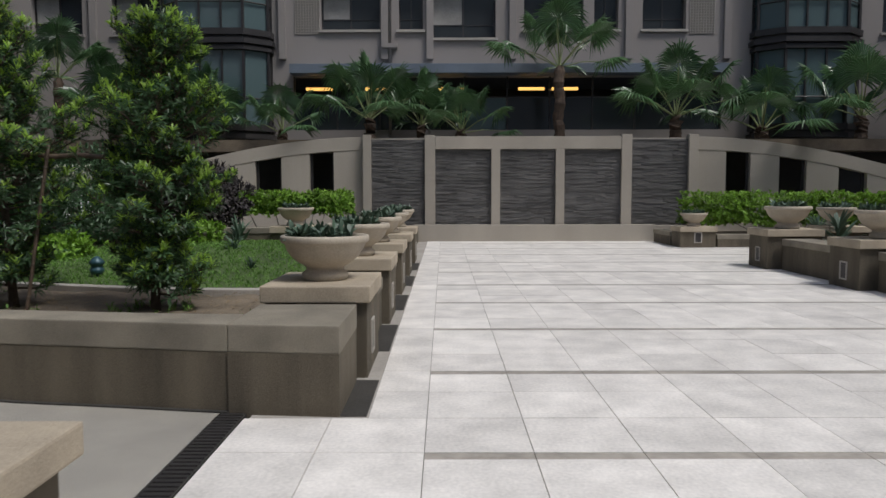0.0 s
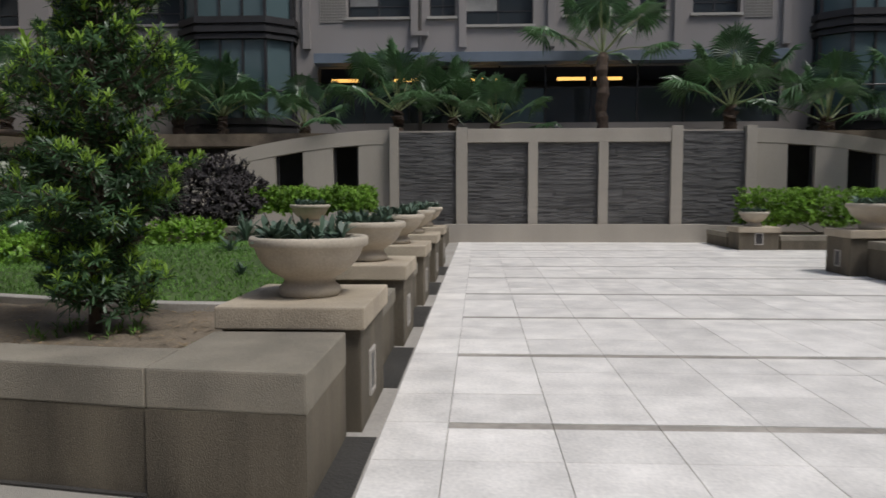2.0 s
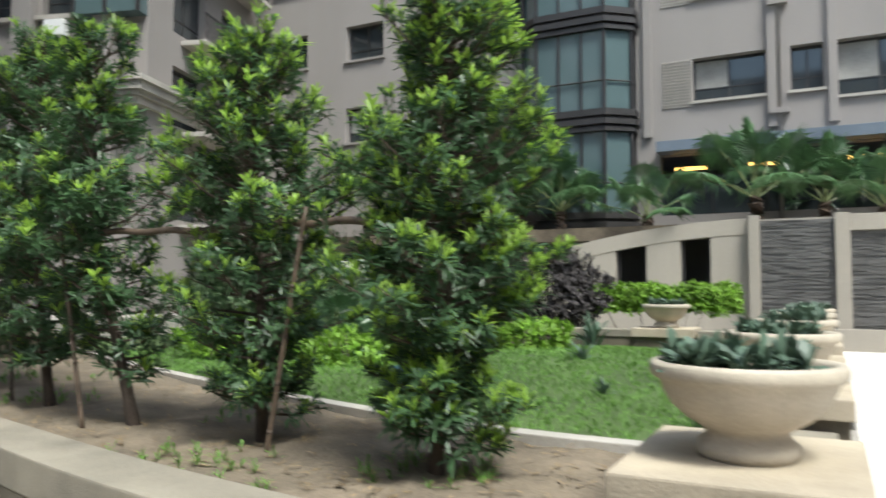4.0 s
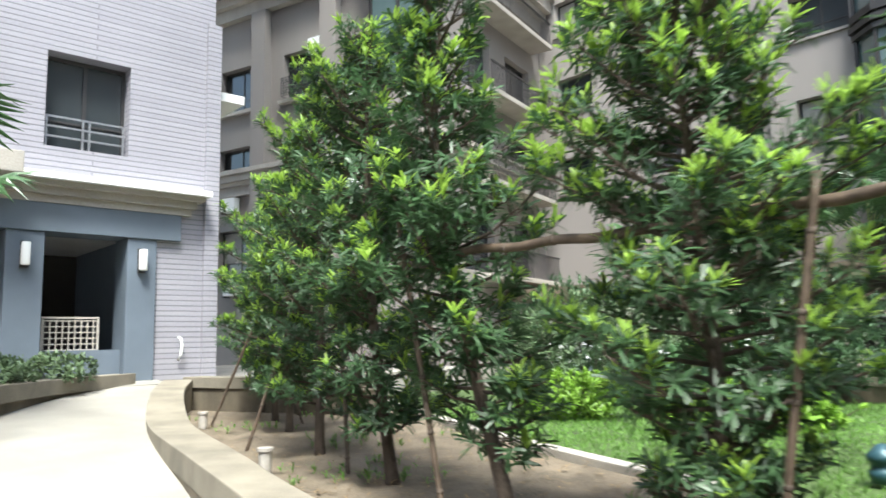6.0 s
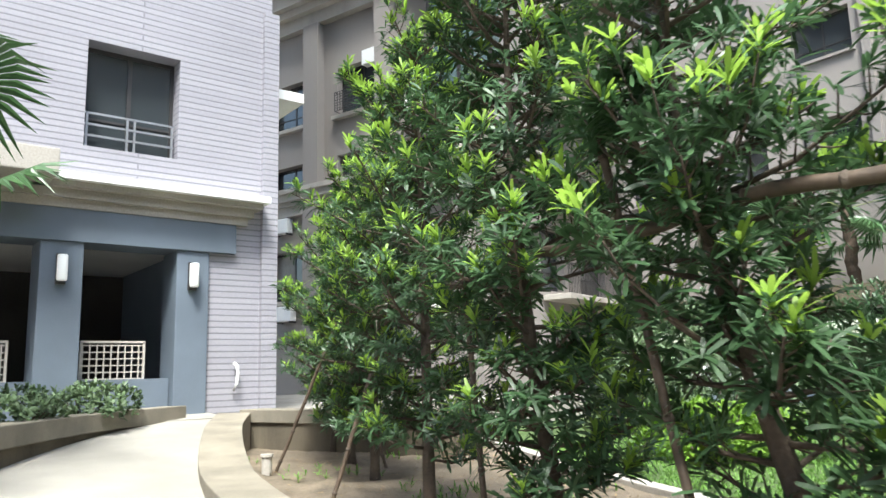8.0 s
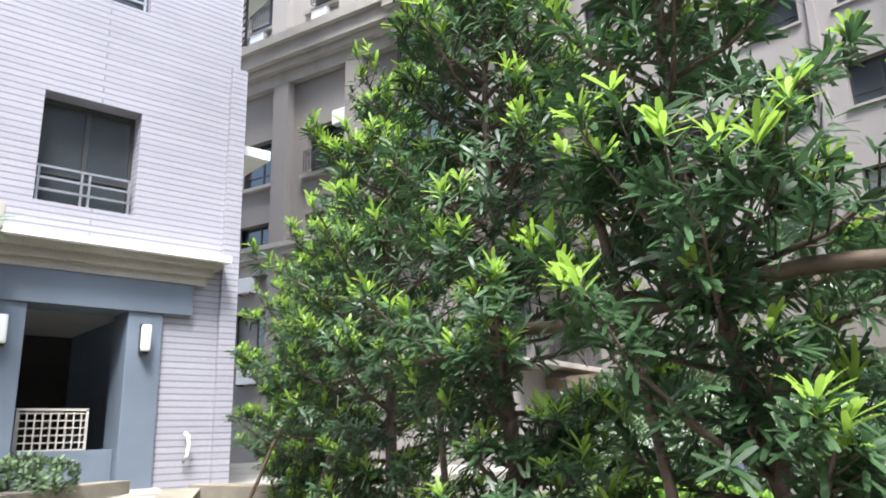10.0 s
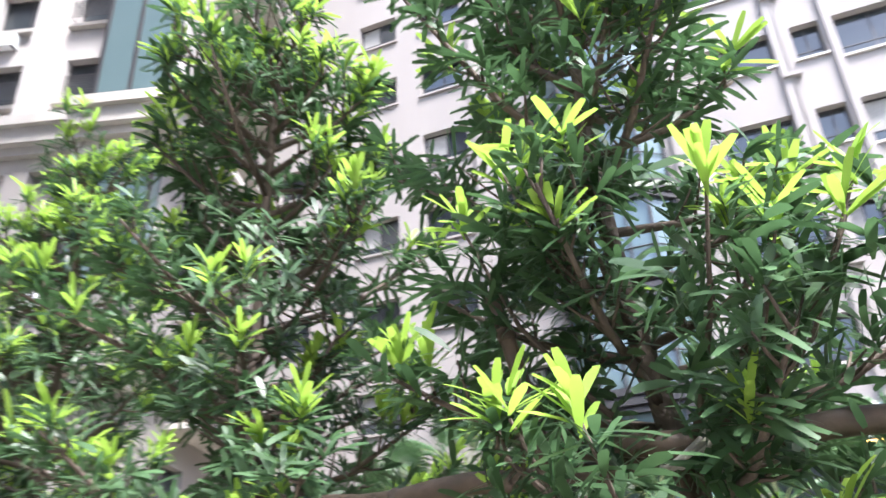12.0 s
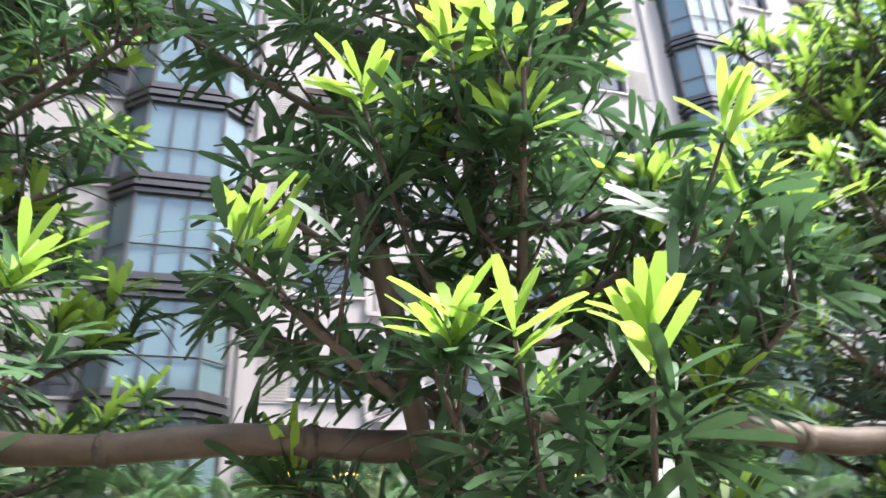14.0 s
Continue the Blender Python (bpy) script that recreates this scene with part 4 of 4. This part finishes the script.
# ---- trees ----
def podocarpus(name, seed, height, radius, bend, limbs, leaf=0.105, low=0.12, shoots=(), young=0.14, dense=11):
    """A slim clipped tree: a bent trunk, tiers of limbs, and whorls of strap leaves with bright young tips.

    bend gives the trunk's shift from its foot at half height and at the top."""
    r = np.random.default_rng(seed)
    ob = thing(name, (0, 0, 0), "slim young podocarpus tree with dark strap leaves and bright new shoots", "tree", "trees in the planter")
    wood = Geo()
    tp = []
    for i in range(13):
        t = i / 12
        k = math.sin(math.pi * t / 2) if t < 1 else 1.0
        mid = 4 * t * (1 - t)
        tp.append((bend[0] * mid * 0.5 + bend[2] * k + 0.025 * math.sin(5 * t + seed), bend[1] * mid * 0.5 + bend[3] * k + 0.02 * math.sin(6 * t + 2 * seed), -0.1 + (height * 0.95 + 0.1) * t))
    wood.tube(tp, [0.047 - 0.037 * i / 12 + (0.012 if i == 0 else 0) for i in range(13)], 10)
    tips, dirs, ytips, ydirs = [], [], [], []
    if low < 0.1:
        for i in range(6):
            a = i * 1.3 + 0.4
            e = (0.30 * math.cos(a), 0.30 * math.sin(a), 0.55 + 0.1 * (i % 3))
            wood.tube([(0.02 * math.cos(a), 0.02 * math.sin(a), -0.05), (0.13 * math.cos(a), 0.13 * math.sin(a), 0.2), e], [0.014, 0.011, 0.006], 6)
            tips += [Vector(e) + Vector(r.normal(0, 0.05, 3)) for _ in range(4)]
            dirs += [Vector((math.cos(a), math.sin(a), 0.5))] * 4
    for i in range(limbs):
        t = low + (0.985 - low) * (i + r.uniform(0, 1)) / limbs
        k = min(int(t * 12), 11)
        q = Vector(tp[k]).lerp(Vector(tp[k + 1]), t * 12 - k)
        a = i * 2.4 + r.uniform(-0.5, 0.5)
        shape = min(1.0, 0.55 + 1.6 * (t - low)) * (1.0 if t < 0.55 else 1.0 - 0.72 * (t - 0.55) / 0.45)
        tier = 0.82 + 0.28 * math.sin(t * height * 9 + seed)
        grow = radius * shape * tier * r.uniform(0.7, 1.15)
        d = Vector((math.cos(a), math.sin(a), 0.18 + 0.75 * t * t + r.uniform(-0.15, 0.2)))
        if shoots and d.y < 0:
            d.y *= 0.6
        e = q + d * grow
        mid = q.lerp(e, 0.5) + Vector((0, 0, -0.08 * grow))
        wood.tube([q, mid, e], [0.013, 0.009, 0.004], 5)
        n = 4 + int(dense * grow / max(radius, 0.1))
        side = Vector((-d.y, d.x, 0))
        for j in range(n):
            f = 0.28 + 0.72 * (j + r.uniform(0, 1)) / n
            p = q.lerp(mid, f * 2) if f < 0.5 else mid.lerp(e, f * 2 - 1)
            away = (1 if j % 2 else -1) * r.uniform(0.02, 0.20) * (1.25 - f)
            tip = p + side * away + d * abs(away) * 0.5 + Vector((0, 0, r.uniform(-0.02, 0.09)))
            ax = (tip - p) * 3.0 + d * 0.45 + Vector((0, 0, 0.35))
            wood.tube([p, p.lerp(tip, 0.5) + Vector((0, 0, -0.006)), tip], [0.0045, 0.0035, 0.0025], 4)
            # More bright shoots eastward and on top also stand in for sunlight there.
            sunny = 0.22 * max(0.0, d.x) + 0.30 * (t > 0.75)
            if f > 0.6 and r.random() < young + 0.35 * (f - 0.6) + sunny:
                ytips.append(tip + Vector((0, 0, 0.025)))
                ydirs.append(Vector((ax.x * 0.45, ax.y * 0.45, 0.9)))
            tips.append(tip)
            dirs.append(ax)
    for i in range(4):
        p = Vector(tp[-1]) + Vector(r.normal(0, 0.05, 3))
        ytips.append(p + Vector((0, 0, 0.06)))
        ydirs.append(Vector((r.normal(0, 0.2), r.normal(0, 0.2), 1.0)))
        tips.append(p)
        dirs.append(Vector((0, 0, 1.0)))
    for x, y, z in shoots:
        tip = Vector((x, y, z))
        ytips.append(tip)
        ydirs.append(Vector((0.05, -0.12, 1.0)))
        tips += [tip + Vector((0.02, 0.01, -0.06)), tip + Vector((-0.05, 0.06, -0.1)), tip + Vector((0.06, 0.05, -0.08))]
        dirs += [Vector((0, -0.2, 0.5)), Vector((-0.4, 0, 0.4)), Vector((0.4, 0, 0.4))]
        k = min(11, max(0, int((z - 0.25) / (height * 0.95) * 12)))
        a = Vector(tp[k])
        wood.tube([a, a.lerp(tip, 0.4) + Vector((0, 0, -0.07)), a.lerp(tip, 0.75) + Vector((0, 0, -0.09)), tip + Vector((0, 0, -0.01))], [0.009, 0.007, 0.005, 0.003], 5)
        for c in range(6):
            p = a.lerp(tip, 0.3 + 0.11 * c) + Vector((0, 0, -0.08))
            tips.append(p + Vector(r.normal(0, 0.05, 3)))
            dirs.append(Vector((r.normal(0, 0.5), -0.3, 0.4)))
    part("trunk", wood, BARK, ob, smooth=True)
    part("crown", leaves_mesh("crown", LEAF, tips, dirs, 12, leaf * 0.95, leaf * 0.135, (30, 100), r, 0.18), LEAF, ob, "dark green strap leaves")
    part("new_growth", leaves_mesh("new_growth", YOUNG, ytips, ydirs, 13, leaf * 0.95, leaf * 0.15, (22, 78), r, 0.08), YOUNG, ob, "bright yellow-green new shoots, with extra ones painting sunlight on the crown")
    return ob


NEAR_BASE = (-5.42, 7.12)
SHOOTS = [(-5.89, 6.52, 1.88), (-6.01, 6.59, 1.91), (-5.66, 6.60, 2.24), (-5.47, 6.70, 2.18), (-5.57, 6.70, 2.19), (-6.02, 6.72, 2.42), (-5.90, 6.74, 2.46), (-6.14, 6.80, 2.36), (-5.42, 6.80, 2.30)]
TREES = [(-2.70, 6.90, 11, 2.80, 0.70, (0.0, 0.0, 0.05, 0.03), 118, 0.10, 0.10, 0.42, 15), (-4.22, 7.22, 12, 2.90, 0.88, (-0.1, 0.0, -0.12, 0.0), 105, 0.105, 0.10, 0.34, 13),
         (*NEAR_BASE, 13, 3.15, 0.74, (-0.22, 0.0, -0.40, -0.08), 60, 0.118, 0.14, 0.06, 11), (-6.86, 7.42, 14, 3.42, 0.74, (-0.05, 0.0, -0.20, -0.06), 84, 0.108, 0.13, 0.10, 13),
         (-8.48, 7.86, 15, 3.45, 0.78, (0.03, 0.0, -0.06, 0.0), 80, 0.105, 0.14, 0.32, 13), (-10.25, 8.55, 16, 3.05, 0.80, (-0.05, 0.0, 0.08, 0.0), 74, 0.105, 0.15, 0.34, 14),
         (-11.45, 9.05, 17, 2.95, 0.80, (0.05, 0.0, -0.1, 0.0), 66, 0.105, 0.16, 0.34, 14), (-12.7, 9.55, 18, 2.8, 0.78, (0.0, 0.0, 0.1, 0.0), 60, 0.105, 0.16, 0.34, 14)]
for x, y, seed, height, radius, bend, limbs, leaf, low, young, dense in TREES:
    near_tree = (x, y) == NEAR_BASE
    tree = podocarpus("podocarpus_tree", seed, height, radius, bend, limbs, leaf, low, [(a - x, b - y, c - 0.42) for a, b, c in SHOOTS] if near_tree else (), young, dense)
    tree.matrix_basis = pose(x, y, SOIL_Z - 0.02)

# ---- bamboo rails and stakes ----
def pole(name, a, b, radius, label, category, group):
    a, b = Vector(a), Vector(b)
    ob = thing(name, a, label, category, group)
    n = max(2, int((b - a).length / 0.1))
    pts = [(b - a) * (i / n) + Vector((0, 0, 0.008 * math.sin(i * 1.3))) for i in range(n + 1)]
    part("pole", Geo().tube(pts, [radius * (1 + 0.05 * math.sin(i * 2.1)) for i in range(n + 1)], 10), BAMBOO, ob, smooth=True)
    way = (b - a).normalized()
    for i in range(2, n, 3):
        part("node", Geo().tube([pts[i] - way * 0.012, pts[i] - way * 0.004, pts[i] + way * 0.004, pts[i] + way * 0.012], [radius, radius * 1.16, radius * 1.16, radius], 10), BARK, ob, smooth=True)
    return ob


RAIL = [(-2.45, 6.80), (-4.0, 7.08), (-5.77, 6.96), (-7.05, 7.32), (-8.5, 7.80), (-9.6, 8.2), (-10.8, 8.72)]
for (a, b), (c, d) in zip(RAIL, RAIL[1:]):
    rail = pole("bamboo_rail", (a + 0.12, b, 1.88), (c - 0.15, d, 1.91), 0.025, "weathered bamboo rail lashed across the tree trunks", "rail", "bamboo rails")
for x, y in RAIL[1:]:
    cord = thing("cord_lashing", (x, y + 0.03, 1.91), "pale cord lashing with hanging ends", "cord", "cord lashings")
    ring = Geo()
    for k in range(4):
        ring.tube([(0.055 * math.cos(i) - 0.02 + k * 0.014, 0.07 * math.sin(i), 0.05 * math.sin(i + 0.9)) for i in [j * 0.63 for j in range(11)]], 0.006, 5)
    ring.tube([(0.02, -0.06, 0), (0.03, -0.075, -0.09), (0.015, -0.07, -0.2)], 0.005, 5)
    part("wrap", ring, CORD, cord, smooth=True)
STAKES = [((-3.96, 6.90, 0.35), (-3.72, 6.98, 2.0)), ((-5.72, 6.90, 0.4), (-6.12, 6.90, 2.25)), ((-7.4, 7.42, 0.35), (-7.75, 7.58, 2.1)), ((-9.25, 7.5, 0.35), (-9.0, 7.95, 1.95)),
          ((-11.5, 8.15, 0.35), (-11.0, 8.6, 1.9)), ((-11.0, 9.2, 0.35), (-11.2, 8.8, 1.9))]
for a, b in STAKES:
    pole("tree_stake", a, b, 0.017, "dark leaning wooden stake propping the rail", "stake", "tree stakes")


# ---- fan palms ----
def fan_palm(seed, trunk_h, fronds, size):
    r = random.Random(seed)
    ob = thing("fan_palm", (0, 0, 0), "fan palm with glossy pleated leaves on a fibrous brown trunk", "palm", "palms behind the slate wall")
    n = 14
    part("trunk", Geo().tube([(0.03 * math.sin(i), 0.03 * math.cos(i * 1.4), trunk_h * i / n) for i in range(n + 1)], [0.15 + 0.03 * (i % 2) for i in range(n)] + [0.1], 12), PALMTRUNK, ob)
    for k in range(fronds):
        a = k * 2.4 + r.uniform(-0.3, 0.3)
        el = radians(86 - 78 * (k / fronds) + r.uniform(-10, 10))
        L = size * r.uniform(0.85, 1.25)
        d = Vector((math.cos(a) * math.cos(el), math.sin(a) * math.cos(el), math.sin(el)))
        p0 = Vector((0, 0, trunk_h - 0.05))
        hub = p0 + d * L + Vector((0, 0, -0.12 * L))
        stem = part("petiole", Geo().tube([p0, p0 + d * L * 0.5, hub], [0.022, 0.016, 0.012], 5), PETIOLE, ob, "pale green leaf stalk")
        side = d.cross(Vector((0, 0, 1))).normalized()
        if side.length < 0.1:
            side = Vector((1, 0, 0))
        nrm = side.cross(d).normalized()
        g = Geo()
        blades, R = 30, size * 0.58
        for i in range(blades):
            f = radians(-125 + 250 * i / (blades - 1))
            w = d * math.cos(f) + side * math.sin(f)
            c = nrm.cross(w).normalized() * (R * 0.026)
            up = nrm * (0.02 * size)
            q1, q2, q3 = hub + w * R * 0.05, hub + w * R * 0.6 - nrm * 0.05 * R, hub + w * R * r.uniform(0.92, 1.05) - nrm * 0.05 * R + Vector((0, 0, -R * r.uniform(0.12, 0.4)))
            g.add([q1, q2 - c * 1.6, q2 + up, q2 + c * 1.6, q3], [(0, 2, 1), (0, 3, 2), (1, 2, 4), (2, 3, 4)])
        part("fan_leaf", g, PALMLEAF, ob)
    return ob


palms = [fan_palm(1, 0.75, 13, 1.5), fan_palm(2, 2.35, 14, 1.5), fan_palm(3, 0.35, 11, 1.3), fan_palm(4, 1.75, 16, 1.45)]
PALM_SPOTS = [(2, -5.45, 25.3, 3.25, 0.3, 1.0), (0, -2.5, 25.5, 3.25, 0.0, 1.1), (2, 0.6, 25.3, 3.25, 1.5, 1.0), (1, 3.95, 25.5, 3.25, 0.0, 1.1), (0, 7.9, 25.4, 3.25, 2.1, 1.2),
              (2, 10.8, 25.3, 3.2, 0.0, 1.3), (0, -8.2, 25.5, 3.2, 4.0, 1.0), (0, 14.0, 25.0, 3.2, 5.0, 1.2), (1, 17.2, 24.9, 3.2, 1.0, 1.1), (2, -7.4, 12.4, 0.4, 1.0, 0.55), (0, -0.8, 26.9, 3.25, 3.0, 1.0), (0, -11.2, 25.4, 3.2, 1.2, 1.1), (0, -9.7, 25.6, 3.2, 2.4, 1.15), (1, -13.0, 25.3, 3.2, 0.7, 0.95), (0, -15.2, 25.2, 3.2, 3.1, 1.2), (3, -11.8, 4.4, 0.85, 0.4, 1.0)]
used = set()
for kind, x, y, z, turn, s in PALM_SPOTS:
    m = pose(x, y, z, 0, 0, math.degrees(turn))
    ob = palms[kind] if kind not in used else copy_thing(palms[kind], m)
    ob.matrix_basis = m
    ob.scale = (s, s, s)
    used.add(kind)


# ---- hedges and shrubs ----
def bush(name, label, category, mat, centre, size, count, leaf, width, seed, flat=False, group="", stems=True):
    """A clump of leaf whorls filling a rounded or flat-topped outline, on short stems."""
    r = np.random.default_rng(seed)
    ob = thing(name, centre, label, category, group)
    tips, dirs = [], []
    while len(tips) < count:
        p = r.uniform(-1, 1, 3)
        if flat:
            inside = abs(p[0]) < 1 and abs(p[1]) < 1
        else:
            inside = p @ p < 1 + 0.3 * noise.noise(Vector(p * 2))
        if not inside or (p @ p < 0.35 and not flat):
            continue
        q = np.array([p[0] * size[0], p[1] * size[1], size[2] * (p[2] + 1)])
        q[2] += (0.16 if flat else 0.05) * noise.noise((q[0] * 2.2, q[1] * 2.2, seed))
        tips.append(q)
        dirs.append(p * 0.6 + np.array([0, 0, 0.7]))
    if stems:
        g = Geo()
        for i in range(9):
            t = tips[i * 7 % len(tips)]
            g.tube([(t[0] * 0.4, t[1] * 0.4, -centre[2] + 0.3 if flat else -0.1), (t[0] * 0.7, t[1] * 0.7, t[2] * 0.5), tuple(t)], [0.014, 0.01, 0.005], 5)
        part("stems", g, BARK, ob)
    part("foliage", leaves_mesh("foliage", mat, tips, dirs, 9, leaf, width, (15, 95), r, 0.1), mat, ob)
    return ob


bush("clipped_hedge", "flat-topped bright green clipped hedge", "hedge", HEDGE, (-3.75, 18.2, 1.06), (1.5, 0.6, 0.24), 1700, 0.10, 0.035, 21, True, "clipped hedges")
bush("clipped_hedge", "long bright green clipped hedge before the slate wall", "hedge", HEDGE, (10.3, 22.2, 0.62), (3.1, 0.6, 0.45), 3200, 0.10, 0.035, 22, True, "clipped hedges")
bush("purple_shrub", "dark purple-leaved rounded shrub", "shrub", PURPLE, (-5.7, 16.9, 0.45), (1.3, 0.8, 0.9), 1100, 0.16, 0.035, 23)
bush("garden_shrub", "yellow-green leafy shrub at the lawn's end", "shrub", HEDGE, (-4.4, 12.8, 0.5), (0.6, 0.5, 0.3), 260, 0.12, 0.03, 24, group="garden shrubs")
bush("garden_shrub", "dense dark green shrub by the lawn", "shrub", LEAF, (-7.6, 15.2, 0.4), (1.6, 1.1, 0.7), 800, 0.14, 0.03, 25, group="garden shrubs")
bush("garden_shrub", "leafy green shrub by the lawn", "shrub", SHRUB, (-11.0, 15.0, 0.4), (2.2, 1.3, 0.9), 900, 0.15, 0.03, 26, group="garden shrubs")
bush("garden_shrub", "tall dark green shrub behind the lawn", "shrub", LEAF, (-9.3, 18.4, 0.4), (2.2, 1.1, 1.2), 1000, 0.16, 0.032, 31, group="garden shrubs")
bush("garden_shrub", "tall dark green shrub behind the lawn", "shrub", LEAF, (-13.6, 18.0, 0.4), (2.2, 1.2, 1.25), 1000, 0.16, 0.032, 32, group="garden shrubs")
bush("garden_shrub", "low yellow-green shrub on the lawn", "shrub", HEDGE, (-6.0, 10.9, 0.42), (0.9, 0.6, 0.28), 300, 0.11, 0.03, 27, group="garden shrubs")
bush("garden_shrub", "low yellow-green shrub near the edging", "shrub", HEDGE, (-8.8, 11.6, 0.42), (1.0, 0.6, 0.3), 320, 0.11, 0.03, 28, group="garden shrubs")
for i, (x, y) in enumerate(((-9.3, 3.9), (-10.6, 4.5), (-11.9, 5.2), (-13.1, 6.0), (-14.0, 7.0))):
    bush("flowering_shrub", "loose grey-green shrub in the entrance bed", "shrub", SHRUB, (x, y, 0.85), (0.7, 0.55, 0.26), 260, 0.09, 0.028, 40 + i, group="entrance shrubs")
rr = np.random.default_rng(8)
for x, y, z, s in ((-4.1, 14.8, 0.5, 0.9), (-2.0, 17.8, 0.5, 0.9), (8.9, 16.6, 0.45, 1.2), (-3.2, 11.3, 0.6, 0.5), (10.6, 20.9, 0.4, 1.0), (-2.5, 9.6, 0.45, 0.35)):
    ag = thing("agave_plant", (x, y, z), "spiky blue-green agave rosette", "agave", "agaves")
    part("rosette", leaves_mesh("rosette", AGAVE, [(0, 0, 0.08)], [(0, 0, 1.0)], 44, 0.62 * s, 0.06 * s, (5, 85), rr, 0.15, False), AGAVE, ag)

# fallen leaves and weeds on the soil
lit, weeds = [], []
while len(lit) < 900:
    x = rr.uniform(-12.5, -1.2)
    y0, y1 = line_y(INNER, x) + 0.05, line_y(EDGING, min(x, -1.55)) - 0.02
    y = rr.uniform(y0, y1)
    lit.append((x, y, SOIL_Z + 0.05 * noise.noise((x * 1.5, y * 1.5, 3)) + 0.03 * noise.noise((x * 5, y * 5, 1)) + 0.012))
    if noise.noise((x * 0.9, y * 0.9, 7)) > 0.12:
        weeds.append(lit[-1])
LITTER = material("dead_leaf", (0.24, 0.17, 0.09), 0.9, vary=0.4, bump=0, piece=0.8)
tagged(new("leaf_litter", leaves_mesh("leaf_litter", LITTER, lit, np.tile((0, 0, 1.0), (len(lit), 1)), 3, 0.07, 0.013, (75, 92), rr, 0.02)), "dry fallen leaves on the soil", "leaf litter", kind="stuff")
tagged(new("weeds", leaves_mesh("weeds", GRASS, weeds, np.tile((0, 0, 1.0), (len(weeds), 1)), 9, 0.09, 0.009, (10, 75), rr, 0.25)), "thin green weeds on the soil", "weeds", kind="stuff")

# small garden things
lantern = thing("garden_lantern", (-4.3, 9.1, SOIL_Z), "small teal path lantern in the grass", "lantern")
part("stem", Geo().tube([(0, 0, -0.1), (0, 0, 0.12)], 0.02, 8), TEALPAINT, lantern)
part("shade", Geo().lathe([(0.0, 0.1), (0.07, 0.1), (0.085, 0.14), (0.085, 0.17), (0.07, 0.18), (0.07, 0.22), (0.09, 0.23), (0.09, 0.26), (0.03, 0.32), (0, 0.33)], 16), TEALPAINT, lantern, smooth=True)
for x, y in ((-11.35, 8.02), (-7.9, 7.0)):
    stub = thing("post_stub", (x, y, SOIL_Z - 0.05), "short weathered concrete stub in the soil", "post", "post stubs")
    part("stub", Geo().lathe([(0, 0), (0.05, 0), (0.05, 0.22), (0.062, 0.225), (0.062, 0.25), (0, 0.25)], 12), LEDGE, stub)

# ---- paving pieces ----
random.seed(3)
floor = structure("terrace_floor", Geo().box(-0.5, -13.5, -0.0118, -0.49, -13.4, -0.0115), JOINT, "pale stone terrace tiles in courses with worn grey strips", category="floor")
TW, TH = 0.655, 0.677
tile_mesh = Geo().box(0, 0, -0.012, TW - 0.006, TH - 0.006, 0.0)
tile_mesh = tile_mesh.mesh("tile", TILE)
last_mesh = Geo().box(0, 0, -0.012, TW - 0.006, TH - 0.12, 0.0).mesh("tile", TILE)
rest, rest_strip = Geo(), Geo()
count = 0
for j in range(-20, 26):
    y = 6.27 + j * TH
    third = j % 3 == 2
    for i in range(-1, 24):
        x = -0.095 + i * TW
        if y > 23.4 or y < -6 and i > 6:
            continue
        near_by = -1 <= i <= 6 and 2.2 < y < 21 and count < 290
        if i == -1:
            if y > 4.4:
                rest.box(-0.50, y, -0.012, x + TW - 0.006, y + TH - 0.006, 0.0)
            else:
                rest.box(x - TW + 0.05, y, -0.012, x - 0.006, y + TH - 0.006, 0.0)
                rest.box(x, y, -0.012, x + TW - 0.006, y + TH - 0.006, 0.0)
            continue
        h = random.uniform(-0.0012, 0.0012)
        if near_by:
            part("tile", last_mesh if third else tile_mesh, TILE, floor, at=(x, y, h))
            count += 1
        else:
            rest.box(x, y, -0.012, x + TW - 0.006, y + TH - (0.12 if third else 0.006), h)
        if third:
            rest_strip.box(x, y + TH - 0.116, -0.012, x + TW - 0.004, y + TH - 0.008, -0.003)
tagged(part("tile_field", rest, TILE, floor), kind="stuff")
tagged(part("strip", rest_strip, BAND, floor, "worn grey stone strips"), kind="stuff")
